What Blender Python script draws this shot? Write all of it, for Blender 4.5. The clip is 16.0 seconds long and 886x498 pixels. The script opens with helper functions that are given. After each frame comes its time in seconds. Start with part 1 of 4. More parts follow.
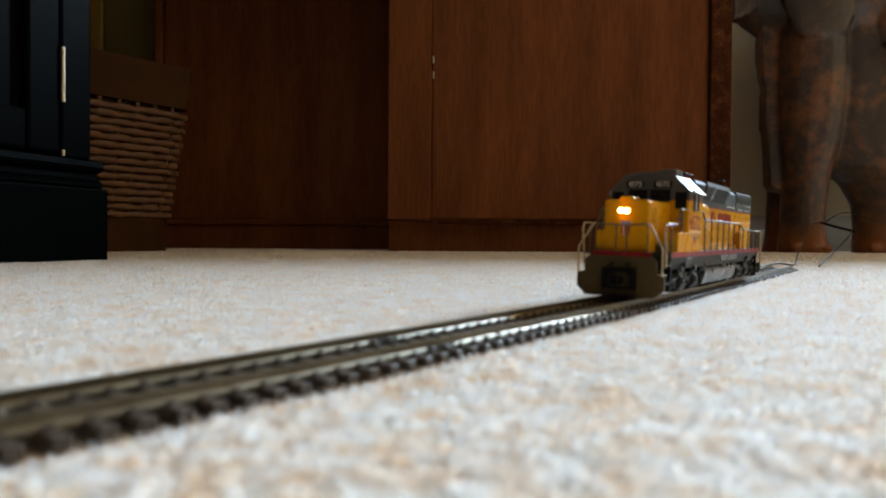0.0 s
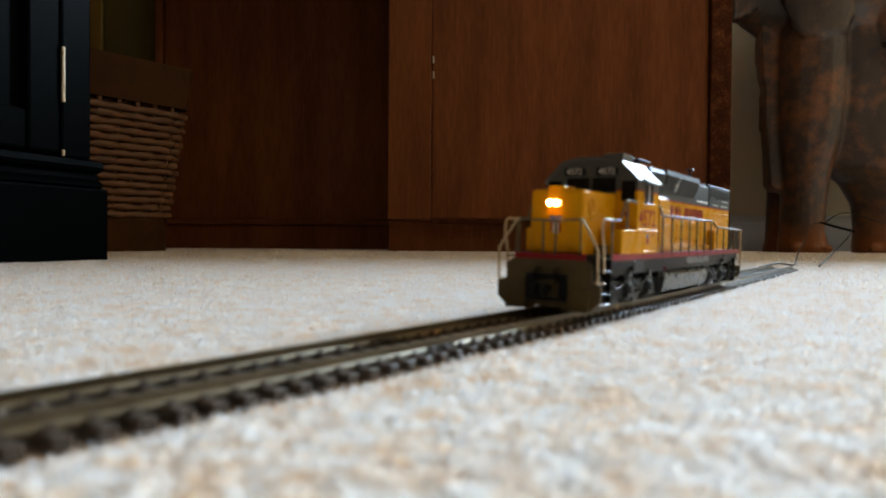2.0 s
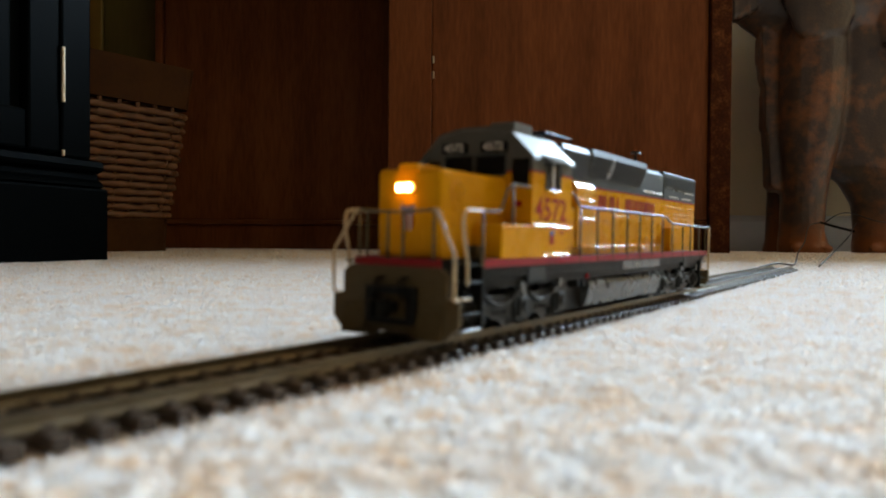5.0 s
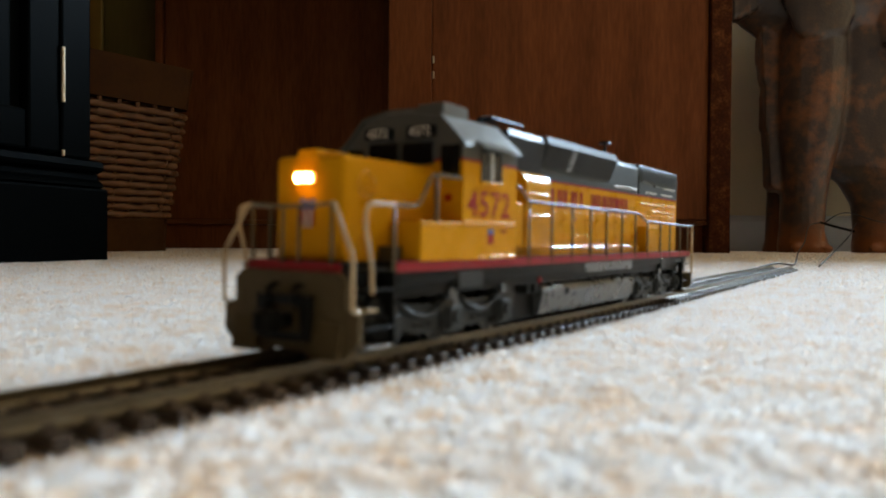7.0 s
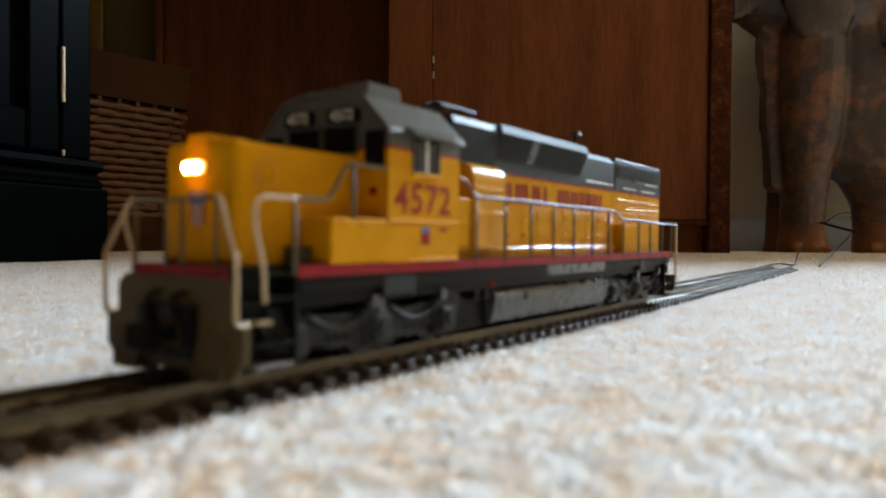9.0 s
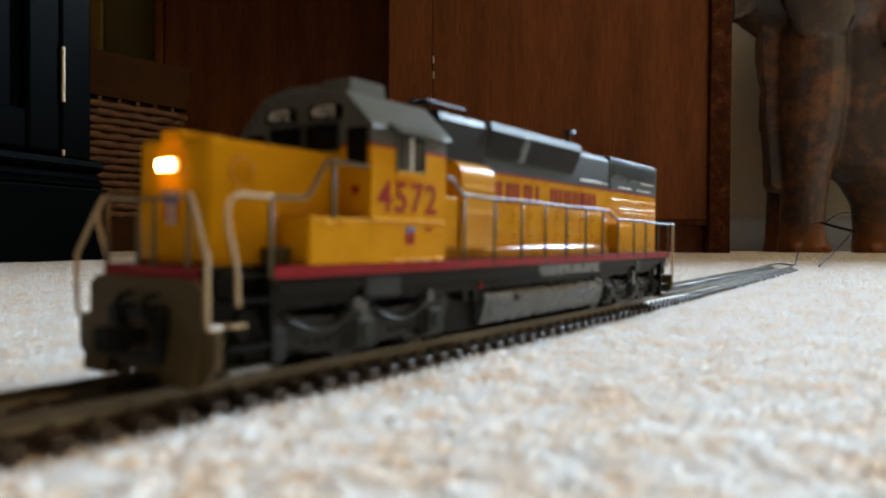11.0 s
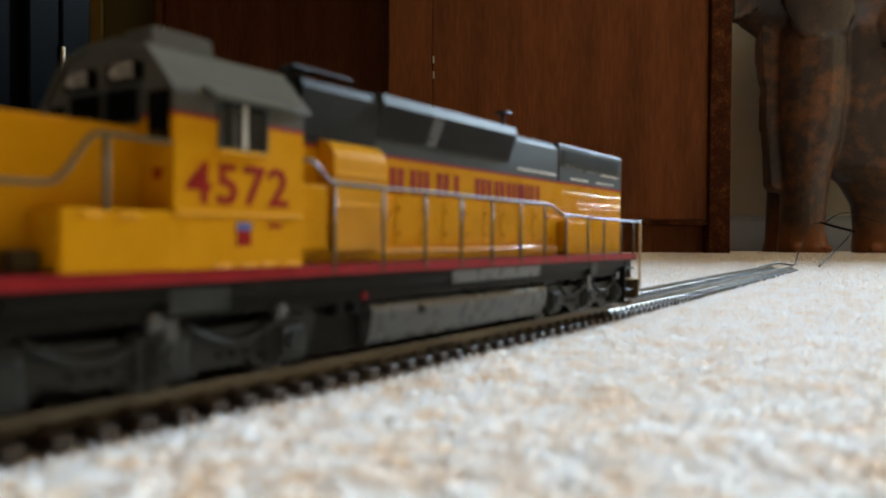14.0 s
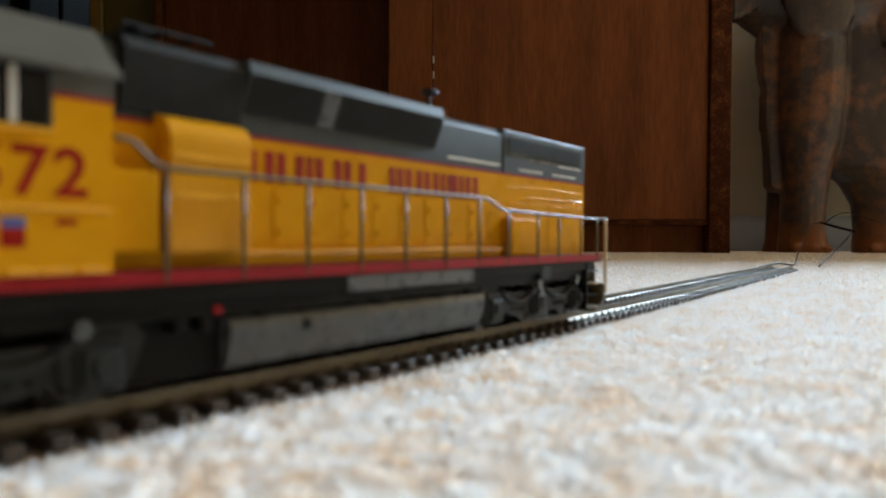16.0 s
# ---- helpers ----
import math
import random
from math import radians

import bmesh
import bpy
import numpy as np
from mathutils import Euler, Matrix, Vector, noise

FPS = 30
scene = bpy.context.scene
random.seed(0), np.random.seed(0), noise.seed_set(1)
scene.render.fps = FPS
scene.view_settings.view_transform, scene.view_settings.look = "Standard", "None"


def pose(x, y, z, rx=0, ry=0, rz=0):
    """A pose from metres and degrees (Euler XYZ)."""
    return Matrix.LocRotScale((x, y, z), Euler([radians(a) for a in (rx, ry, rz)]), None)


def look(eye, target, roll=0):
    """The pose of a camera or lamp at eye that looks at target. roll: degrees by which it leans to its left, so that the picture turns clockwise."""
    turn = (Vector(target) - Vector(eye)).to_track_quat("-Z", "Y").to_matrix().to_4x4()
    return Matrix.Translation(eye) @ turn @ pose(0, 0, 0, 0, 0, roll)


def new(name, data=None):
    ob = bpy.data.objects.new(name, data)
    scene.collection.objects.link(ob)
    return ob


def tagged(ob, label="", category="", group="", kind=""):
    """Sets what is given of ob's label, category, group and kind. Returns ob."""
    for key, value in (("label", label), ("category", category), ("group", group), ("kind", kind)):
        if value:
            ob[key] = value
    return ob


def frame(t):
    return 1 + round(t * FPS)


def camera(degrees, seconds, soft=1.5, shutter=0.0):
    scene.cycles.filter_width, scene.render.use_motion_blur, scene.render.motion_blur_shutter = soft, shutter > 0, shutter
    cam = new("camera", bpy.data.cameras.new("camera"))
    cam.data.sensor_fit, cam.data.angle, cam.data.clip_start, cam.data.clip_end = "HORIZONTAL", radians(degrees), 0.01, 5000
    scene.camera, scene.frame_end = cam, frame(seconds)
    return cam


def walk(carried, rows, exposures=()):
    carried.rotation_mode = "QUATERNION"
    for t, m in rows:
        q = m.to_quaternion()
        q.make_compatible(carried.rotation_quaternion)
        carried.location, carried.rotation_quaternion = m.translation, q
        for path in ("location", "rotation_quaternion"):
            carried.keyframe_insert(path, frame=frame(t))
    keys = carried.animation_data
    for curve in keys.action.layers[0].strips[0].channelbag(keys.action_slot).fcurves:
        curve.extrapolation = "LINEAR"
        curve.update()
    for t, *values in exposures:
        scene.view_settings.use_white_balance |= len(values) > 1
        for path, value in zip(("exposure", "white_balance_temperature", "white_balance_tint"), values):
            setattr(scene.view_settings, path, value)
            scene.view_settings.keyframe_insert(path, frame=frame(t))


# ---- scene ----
cam = camera(62.06, 16.0, soft=1.7)
EYE_Z = 0.02843
CAM_POSE = look((0, 0, EYE_Z), (0, 1, EYE_Z - math.tan(radians(0.798))), roll=0.334)
walk(cam, [(0.0, CAM_POSE), (16.0, CAM_POSE)])
cam.data.dof.use_dof = True
cam.data.dof.focus_distance = 1.15
cam.data.dof.aperture_fstop = 19

# ---------------------------------------------------------------- light
world = bpy.data.worlds.new("world")
scene.world = world
world.use_nodes = True
wn = world.node_tree.nodes
sky = wn.new("ShaderNodeTexSky")
sky.sky_type = "NISHITA"
sky.sun_disc = False
sky.sun_elevation, sky.sun_rotation = radians(38), radians(60)
world.node_tree.links.new(sky.outputs[0], wn["Background"].inputs[0])
wn["Background"].inputs[1].default_value = 0.12

scene.view_settings.exposure = 0.0


def area(name, m, sx, sy, power, colour):
    d = bpy.data.lights.new(name, "AREA")
    d.shape, d.size, d.size_y, d.energy, d.color = "RECTANGLE", sx, sy, power, colour
    ob = new(name, d)
    ob.matrix_basis = m
    return ob


# daylight that enters by the window in the north wall, above the picture's upper edge
area("window_daylight", look((1.50, 2.04, 1.03), (1.00, 0.0, 1.03)), 0.64, 0.30, 375, (0.615, 0.812, 1.0))

# ---------------------------------------------------------------- materials


def material(name, colour, rough=0.5, metal=0.0, spec=0.5):
    m = bpy.data.materials.new(name)
    m.use_nodes = True
    b = m.node_tree.nodes["Principled BSDF"]
    b.inputs["Base Color"].default_value = (*colour, 1)
    b.inputs["Roughness"].default_value = rough
    b.inputs["Metallic"].default_value = metal
    b.inputs["Specular IOR Level"].default_value = spec
    return m, b, m.node_tree


def rich(name, colours, scale, rough=0.5, metal=0.0, bump=0.0, bump_scale=None, stretch=(1, 1, 1), spread=0.15, spec=0.5, fine=6.0):
    """A surface with two scales of colour noise, uneven gloss and fine relief; sizes are in metres of the object's space."""
    m, b, nt = material(name, colours[0], rough, metal, spec)
    n, l = nt.nodes, nt.links
    tc, mp = n.new("ShaderNodeTexCoord"), n.new("ShaderNodeMapping")
    mp.inputs["Scale"].default_value = stretch
    l.new(tc.outputs["Object"], mp.inputs[0])
    big, small, mix = n.new("ShaderNodeTexNoise"), n.new("ShaderNodeTexNoise"), n.new("ShaderNodeMix")
    big.inputs["Scale"].default_value, small.inputs["Scale"].default_value = 1 / scale, fine / scale
    big.inputs["Detail"].default_value = small.inputs["Detail"].default_value = 3
    for x in (big, small):
        l.new(mp.outputs[0], x.inputs["Vector"])
    mix.inputs[0].default_value = 0.4
    l.new(big.outputs[0], mix.inputs[2])
    l.new(small.outputs[0], mix.inputs[3])
    ramp = n.new("ShaderNodeValToRGB")
    ramp.color_ramp.elements[0].position, ramp.color_ramp.elements[1].position = 0.5 - spread, 0.5 + spread
    ramp.color_ramp.elements[0].color, ramp.color_ramp.elements[1].color = (*colours[0], 1), (*colours[-1], 1)
    if len(colours) > 2:
        e = ramp.color_ramp.elements.new(0.5)
        e.color = (*colours[1], 1)
    l.new(mix.outputs[0], ramp.inputs[0])
    l.new(ramp.outputs[0], b.inputs["Base Color"])
    rr = n.new("ShaderNodeMapRange")
    rr.inputs[3].default_value, rr.inputs[4].default_value = max(rough - 0.1, 0.03), min(rough + 0.12, 1)
    l.new(small.outputs[0], rr.inputs[0])
    l.new(rr.outputs[0], b.inputs["Roughness"])
    if bump:
        bt, bn = n.new("ShaderNodeTexNoise"), n.new("ShaderNodeBump")
        bt.inputs["Scale"].default_value, bt.inputs["Detail"].default_value = 1 / (bump_scale or scale / 8), 4
        l.new(mp.outputs[0], bt.inputs["Vector"])
        bn.inputs["Strength"].default_value, bn.inputs["Distance"].default_value = bump, (bump_scale or scale / 8) * 0.5
        l.new(bt.outputs[0], bn.inputs["Height"])
        l.new(bn.outputs[0], b.inputs["Normal"])
    return m


YELLOW = rich("yellow_shell_paint", [(0.54, 0.235, 0.003), (0.61, 0.272, 0.005)], 0.03, 0.28, spec=0.035, bump=0.05, bump_scale=0.0004)
GREY = rich("grey_shell_paint", [(0.043, 0.047, 0.044), (0.056, 0.061, 0.057)], 0.02, 0.52, spec=0.08, bump=0.06, bump_scale=0.0004)
CABGREY = rich("cab_grey_paint", [(0.070, 0.066, 0.053), (0.088, 0.083, 0.068)], 0.02, 0.32, spec=0.09, bump=0.06, bump_scale=0.0004)
GLOSSY = rich("glossy_yellow_paint", [(0.54, 0.235, 0.003), (0.61, 0.272, 0.005)], 0.03, 0.2, spec=0.2)
DARKGREY = rich("dark_grey_grille", [(0.008, 0.008, 0.007), (0.015, 0.015, 0.013)], 0.006, 0.5, spec=0.12)
UNDER = rich("underframe_plastic", [(0.008, 0.008, 0.0066), (0.013, 0.0125, 0.0105)], 0.012, 0.36, spec=0.06, bump=0.02, bump_scale=0.0006)
TRUCK = rich("truck_plastic", [(0.018, 0.019, 0.017), (0.030, 0.031, 0.028)], 0.012, 0.42, spec=0.14, bump=0.03, bump_scale=0.0008)
PILOT = rich("pilot_plastic", [(0.070, 0.049, 0.022), (0.092, 0.066, 0.031)], 0.012, 0.45, spec=0.08, bump=0.1, bump_scale=0.0006)
TANK = rich("tank_grey", [(0.048, 0.05, 0.047), (0.062, 0.064, 0.061)], 0.02, 0.28, spec=0.45)
TREAD = rich("bare_step_tread", [(0.20, 0.195, 0.18), (0.26, 0.255, 0.24)], 0.006, 0.35)
RED = rich("red_stripe_paint", [(0.22, 0.010, 0.013), (0.28, 0.014, 0.018)], 0.02, 0.35, spec=0.1)
LETTER = rich("red_lettering_paint", [(0.22, 0.008, 0.003), (0.29, 0.012, 0.004)], 0.01, 0.4, spec=0.08)
BLUE = rich("blue_emblem_paint", [(0.03, 0.06, 0.22), (0.05, 0.09, 0.30)], 0.004, 0.4)
WHITE = rich("white_marking_paint", [(0.50, 0.46, 0.38), (0.58, 0.54, 0.46)], 0.004, 0.4)
# paler than the shell: gleam on raised edges put into the colour
PALE = rich("edge_highlight_yellow", [(0.64, 0.29, 0.006), (0.72, 0.34, 0.012)], 0.01, 0.2, spec=0.5)
RAILING = rich("handrail_plastic", [(0.095, 0.075, 0.040), (0.135, 0.108, 0.060)], 0.02, 0.45, spec=0.12)
CREAM = rich("cream_end_rail", [(0.44, 0.315, 0.165), (0.52, 0.385, 0.215)], 0.02, 0.4)
STEEL = rich("wheel_steel", [(0.035, 0.032, 0.028), (0.07, 0.065, 0.058)], 0.004, 0.4, metal=1.0)
NICKEL = rich("nickel_silver_rail", [(0.13, 0.108, 0.072), (0.21, 0.18, 0.13)], 0.02, 0.46, metal=1.0, fine=14)
TIE = rich("brown_tie_plastic", [(0.034, 0.022, 0.014), (0.062, 0.042, 0.028)], 0.006, 0.5, bump=0.3, bump_scale=0.0008)
GLASS, gb, _ = material("dark_cab_glass", (0.006, 0.006, 0.006), 0.16, spec=0.2)
BLACK, _, _ = material("number_board_black", (0.003, 0.003, 0.003), 0.4, spec=0.1)
WIRE, _, _ = material("black_wire_insulation", (0.006, 0.006, 0.007), 0.5, spec=0.1)
LAMP, lb, _ = material("headlight_bulb", (1.0, 0.8, 0.5), 0.3)
lb.inputs["Emission Color"].default_value = (1.0, 0.5, 0.16, 1)
lb.inputs["Emission Strength"].default_value = 110
GLOW, lg, _ = material("headlight_lens", (1.0, 0.6, 0.2), 0.3)
lg.inputs["Emission Color"].default_value = (1.0, 0.32, 0.05, 1)
lg.inputs["Emission Strength"].default_value = 2.2

MAHOGANY = rich("mahogany_veneer", [(0.092, 0.027, 0.008), (0.132, 0.040, 0.012), (0.172, 0.055, 0.017)], 0.16, 0.45, spec=0.12, bump=0.08, bump_scale=0.004, stretch=(3, 3, 0.45), fine=9)
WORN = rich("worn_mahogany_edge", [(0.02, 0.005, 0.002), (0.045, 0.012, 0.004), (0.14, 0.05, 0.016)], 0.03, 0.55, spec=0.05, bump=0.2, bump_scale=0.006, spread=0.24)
BLACKWOOD = rich("black_painted_wood", [(0.0009, 0.0012, 0.0013), (0.0016, 0.0022, 0.0024)], 0.5, 0.42, spec=0.006, fine=2.0, bump=0.05, bump_scale=0.004)
BRASS = rich("hinge_brass", [(0.45, 0.40, 0.30), (0.6, 0.55, 0.45)], 0.01, 0.35, metal=1.0)
WICKER = rich("brown_wicker", [(0.065, 0.023, 0.005), (0.125, 0.048, 0.012)], 0.02, 0.55, bump=0.3, bump_scale=0.002)
LEATHER = rich("brown_basket_leather", [(0.030, 0.0105, 0.0025), (0.046, 0.017, 0.004)], 0.05, 0.6, bump=0.2, bump_scale=0.003, spec=0.08)
CARVED = rich("dark_carved_wood", [(0.022, 0.019, 0.020), (0.046, 0.031, 0.024), (0.18, 0.068, 0.024)], 0.13, 0.36, spec=0.3, bump=0.35, bump_scale=0.006, spread=0.2)
def worn_low(m, z0, z1, colour):
    """Bare wood where the varnish has worn off low down, with a ragged edge."""
    nt = m.node_tree
    n, l = nt.nodes, nt.links
    b = n["Principled BSDF"]
    old = b.inputs["Base Color"].links[0].from_socket
    tc, sep, no = n.new("ShaderNodeTexCoord"), n.new("ShaderNodeSeparateXYZ"), n.new("ShaderNodeTexNoise")
    no.inputs["Scale"].default_value = 18
    l.new(tc.outputs["Object"], sep.inputs[0])
    l.new(tc.outputs["Object"], no.inputs["Vector"])
    add, mr, mx = n.new("ShaderNodeMath"), n.new("ShaderNodeMapRange"), n.new("ShaderNodeMix")
    add.operation = "MULTIPLY_ADD"
    add.inputs[1].default_value = 0.09
    l.new(no.outputs[0], add.inputs[0])
    l.new(sep.outputs[2], add.inputs[2])
    mr.inputs[1].default_value, mr.inputs[2].default_value, mr.inputs[3].default_value, mr.inputs[4].default_value = z0, z1, 1, 0
    l.new(add.outputs[0], mr.inputs[0])
    mx.data_type = "RGBA"
    l.new(mr.outputs[0], mx.inputs[0])
    l.new(old, mx.inputs[6])
    mx.inputs[7].default_value = (*colour, 1)
    l.new(mx.outputs[2], b.inputs["Base Color"])


worn_low(CARVED, 0.07, 0.12, (0.16, 0.050, 0.012))
DOORWOOD = rich("olive_brown_door", [(0.060, 0.045, 0.012), (0.080, 0.060, 0.017)], 0.2, 0.6, spec=0.1, stretch=(3, 3, 0.5))
OCHRE = rich("ochre_door_trim", [(0.11, 0.066, 0.012), (0.14, 0.085, 0.017)], 0.2, 0.6, spec=0.1)

WALL = rich("beige_wall_paint", [(0.35, 0.29, 0.18), (0.385, 0.32, 0.20)], 0.5, 0.8, bump=0.12, bump_scale=0.004)
# unseen walls and ceiling: colours chosen to warm and dim the bounced light
TANWALL = rich("tan_wall_paint", [(0.26, 0.155, 0.068), (0.29, 0.175, 0.08)], 0.5, 0.8, bump=0.12, bump_scale=0.004)
BROWNWALL = rich("brown_wall_paint", [(0.10, 0.042, 0.010), (0.12, 0.054, 0.014)], 0.5, 0.8, bump=0.12, bump_scale=0.004)
CEIL = rich("tan_ceiling_paint", [(0.40, 0.275, 0.155), (0.44, 0.305, 0.175)], 0.5, 0.85, bump=0.2, bump_scale=0.006)
SKIRT = rich("white_baseboard_paint", [(0.31, 0.31, 0.29), (0.35, 0.35, 0.33)], 0.3, 0.45)


def carpet_material(name, dark, light, island):
    m, b, nt = material(name, light, 0.45 if island else 0.85, spec=0.5 if island else 0.2)
    n, l = nt.nodes, nt.links
    tc = n.new("ShaderNodeTexCoord")
    a, c = n.new("ShaderNodeTexNoise"), n.new("ShaderNodeTexNoise")
    a.inputs["Scale"].default_value, c.inputs["Scale"].default_value = 170, 60
    a.inputs["Detail"].default_value, c.inputs["Detail"].default_value = 2, 3
    for x in (a, c):
        l.new(tc.outputs["Object"], x.inputs["Vector"])
    mix = n.new("ShaderNodeMix")
    mix.inputs[0].default_value = 0.45
    l.new(a.outputs[0], mix.inputs[2])
    l.new(c.outputs[0], mix.inputs[3])
    last = mix.outputs[0]
    if island:
        g, add = n.new("ShaderNodeNewGeometry"), n.new("ShaderNodeMath")
        add.operation = "MULTIPLY_ADD"
        add.inputs[1].default_value = 0.26
        sub = n.new("ShaderNodeMath")
        sub.operation = "SUBTRACT"
        sub.inputs[1].default_value = 0.10
        l.new(g.outputs["Random Per Island"], add.inputs[0])
        l.new(last, add.inputs[2])
        l.new(add.outputs[0], sub.inputs[0])
        last = sub.outputs[0]
    ramp = n.new("ShaderNodeValToRGB")
    ramp.color_ramp.elements[0].position, ramp.color_ramp.elements[1].position = 0.36, 0.56
    ramp.color_ramp.elements[0].color, ramp.color_ramp.elements[1].color = (*dark, 1), (*light, 1)
    l.new(last, ramp.inputs[0])
    l.new(ramp.outputs[0], b.inputs["Base Color"])
    bt, bn = n.new("ShaderNodeTexNoise"), n.new("ShaderNodeBump")
    bt.inputs["Scale"].default_value, bt.inputs["Detail"].default_value = 420, 3
    l.new(tc.outputs["Object"], bt.inputs["Vector"])
    bn.inputs["Strength"].default_value, bn.inputs["Distance"].default_value = 0.35, 0.0012
    l.new(bt.outputs[0], bn.inputs["Height"])
    l.new(bn.outputs[0], b.inputs["Normal"])
    if island:
        tr, ms = n.new("ShaderNodeBsdfTranslucent"), n.new("ShaderNodeMixShader")
        l.new(ramp.outputs[0], tr.inputs["Color"])
        ms.inputs[0].default_value = 0.4
        l.new(b.outputs[0], ms.inputs[1])
        l.new(tr.outputs[0], ms.inputs[2])
        l.new(ms.outputs[0], n["Material Output"].inputs["Surface"])
    return m


CARPET = carpet_material("carpet_backing_pile", (0.68, 0.47, 0.29), (0.74, 0.69, 0.635), False)
FIBRE = carpet_material("carpet_yarn", (0.74, 0.585, 0.435), (0.775, 0.775, 0.785), True)

# ---------------------------------------------------------------- mesh helpers


def part(name, bm, mat, parent=None, label="", smooth=False, scale=1.0, m=None):
    """Links a bmesh as one mesh object, under a thing or a part where one is given."""
    me = bpy.data.meshes.new(name)
    if scale != 1.0:
        bmesh.ops.scale(bm, vec=(scale,) * 3, verts=bm.verts)
    bm.to_mesh(me)
    bm.free()
    me.materials.append(mat)
    if smooth:
        for p in me.polygons:
            p.use_smooth = True
    if smooth == "auto":
        me.set_sharp_from_angle(angle=radians(32))
    ob = new(name, me)
    if parent is not None:
        ob.parent = parent
    if m is not None:
        ob.matrix_basis = m
    if label:
        ob["label"] = label
    return ob


def box(bm, x0, x1, y0, y1, z0, z1, bevel=0.0, seg=1):
    r = bmesh.ops.create_cube(bm, size=1.0, matrix=Matrix.Translation(((x0 + x1) / 2, (y0 + y1) / 2, (z0 + z1) / 2)) @ Matrix.Diagonal((x1 - x0, y1 - y0, z1 - z0, 1)))
    if bevel:
        es = list({e for v in r["verts"] for e in v.link_edges})
        bmesh.ops.bevel(bm, geom=es, offset=bevel, segments=seg, affect="EDGES", profile=0.5)
    return bm


def prism(bm, outline, a, b, axis="x"):
    """Extrudes a closed outline from a to b; the outline lies in the two other axes, in order."""
    def at(p, q, d):
        return {"x": (d, p, q), "y": (p, d, q), "z": (p, q, d)}[axis]
    lo = [bm.verts.new(at(p, q, a)) for p, q in outline]
    hi = [bm.verts.new(at(p, q, b)) for p, q in outline]
    k = len(outline)
    for i in range(k):
        bm.faces.new((lo[i], lo[(i + 1) % k], hi[(i + 1) % k], hi[i]))
    bm.faces.new(lo[::-1])
    bm.faces.new(hi)
    bmesh.ops.recalc_face_normals(bm, faces=bm.faces)
    return bm


def tube(bm, points, r, sides=8, closed=False):
    """A round rod along a line of points."""
    pts = [Vector(p) for p in points]
    rings = []
    up = Vector((0.31, 0.17, 0.93)).normalized()
    for i, p in enumerate(pts):
        d = (pts[min(i + 1, len(pts) - 1)] - pts[max(i - 1, 0)]).normalized()
        s = d.cross(up)
        s = (s if s.length > 0.05 else d.cross(Vector((1, 0, 0)))).normalized()
        u = s.cross(d)
        rings.append([bm.verts.new(p + r * (math.cos(2 * math.pi * k / sides) * s + math.sin(2 * math.pi * k / sides) * u)) for k in range(sides)])
    for a, b in zip(rings, rings[1:]):
        for k in range(sides):
            bm.faces.new((a[k], a[(k + 1) % sides], b[(k + 1) % sides], b[k]))
    bm.faces.new(rings[0][::-1])
    bm.faces.new(rings[-1])
    bmesh.ops.recalc_face_normals(bm, faces=bm.faces)
    return bm


def soft_line(points, n=6):
    """Catmull-Rom through the points."""
    p = [Vector(q) for q in points]
    p = [2 * p[0] - p[1]] + p + [2 * p[-1] - p[-2]]
    out = []
    for a, b, c, d in zip(p, p[1:], p[2:], p[3:]):
        for i in range(n):
            t = i / n
            out.append(0.5 * ((2 * b) + (c - a) * t + (2 * a - 5 * b + 4 * c - d) * t * t + (3 * b - a - 3 * c + d) * t ** 3))
    return out + [p[-2]]


def disc(bm, centre, axis, r, depth, sides=20, r2=None):
    q = Vector(axis).to_track_quat("Z", "Y").to_matrix().to_4x4()
    bmesh.ops.create_cone(bm, cap_ends=True, segments=sides, radius1=r, radius2=r if r2 is None else r2, depth=depth, matrix=Matrix.Translation(centre) @ q)
    return bm


def empty(name, m, label, category, group=""):
    ob = new(name)
    ob.empty_display_size = 0.02
    ob.matrix_basis = m
    return tagged(ob, label, category, group)


# ---------------------------------------------------------------- the line of the track
# Track space, millimetres: x along the line towards the near end, y to the near side, z from the rail tops.
TURN = radians(-123.623)
EYE_T = (201.79, 105.58)
RAIL_TOP = 0.0050


def line_y(x):
    if x < -150:
        return -2.29 + 0.0275 * (x + 150)
    u = x / 100
    return -1.3009 * u * u - 0.1586 * u ** 3 + 0.0197 * u ** 4


def line_z(x):
    u = max(x, -260) / 100
    return 0.0413 * u - 0.076 * u * u - 0.034 * u ** 3


def line_tilt(x):
    return (-1.1023 + 0.9679 * max(x, -260) / 100) / 100


def to_world(x, y, z):
    dx, dy = (x - EYE_T[0]) / 1000, (y - EYE_T[1]) / 1000
    c, s = math.cos(TURN), math.sin(TURN)
    return Vector((c * dx - s * dy, s * dx + c * dy, z / 1000 + RAIL_TOP))


def on_track(x, y, z):
    slope = (line_y(x + 1) - line_y(x - 1)) / 2
    return to_world(x - slope * y, line_y(x) + y, line_z(x) + z + line_tilt(x) * y)


# ---------------------------------------------------------------- the room
def structure(name, bm, mat, label, smooth=False):
    ob = part(name, bm, mat, smooth=smooth)
    return tagged(ob, label, name.split("_")[0], kind="structure")


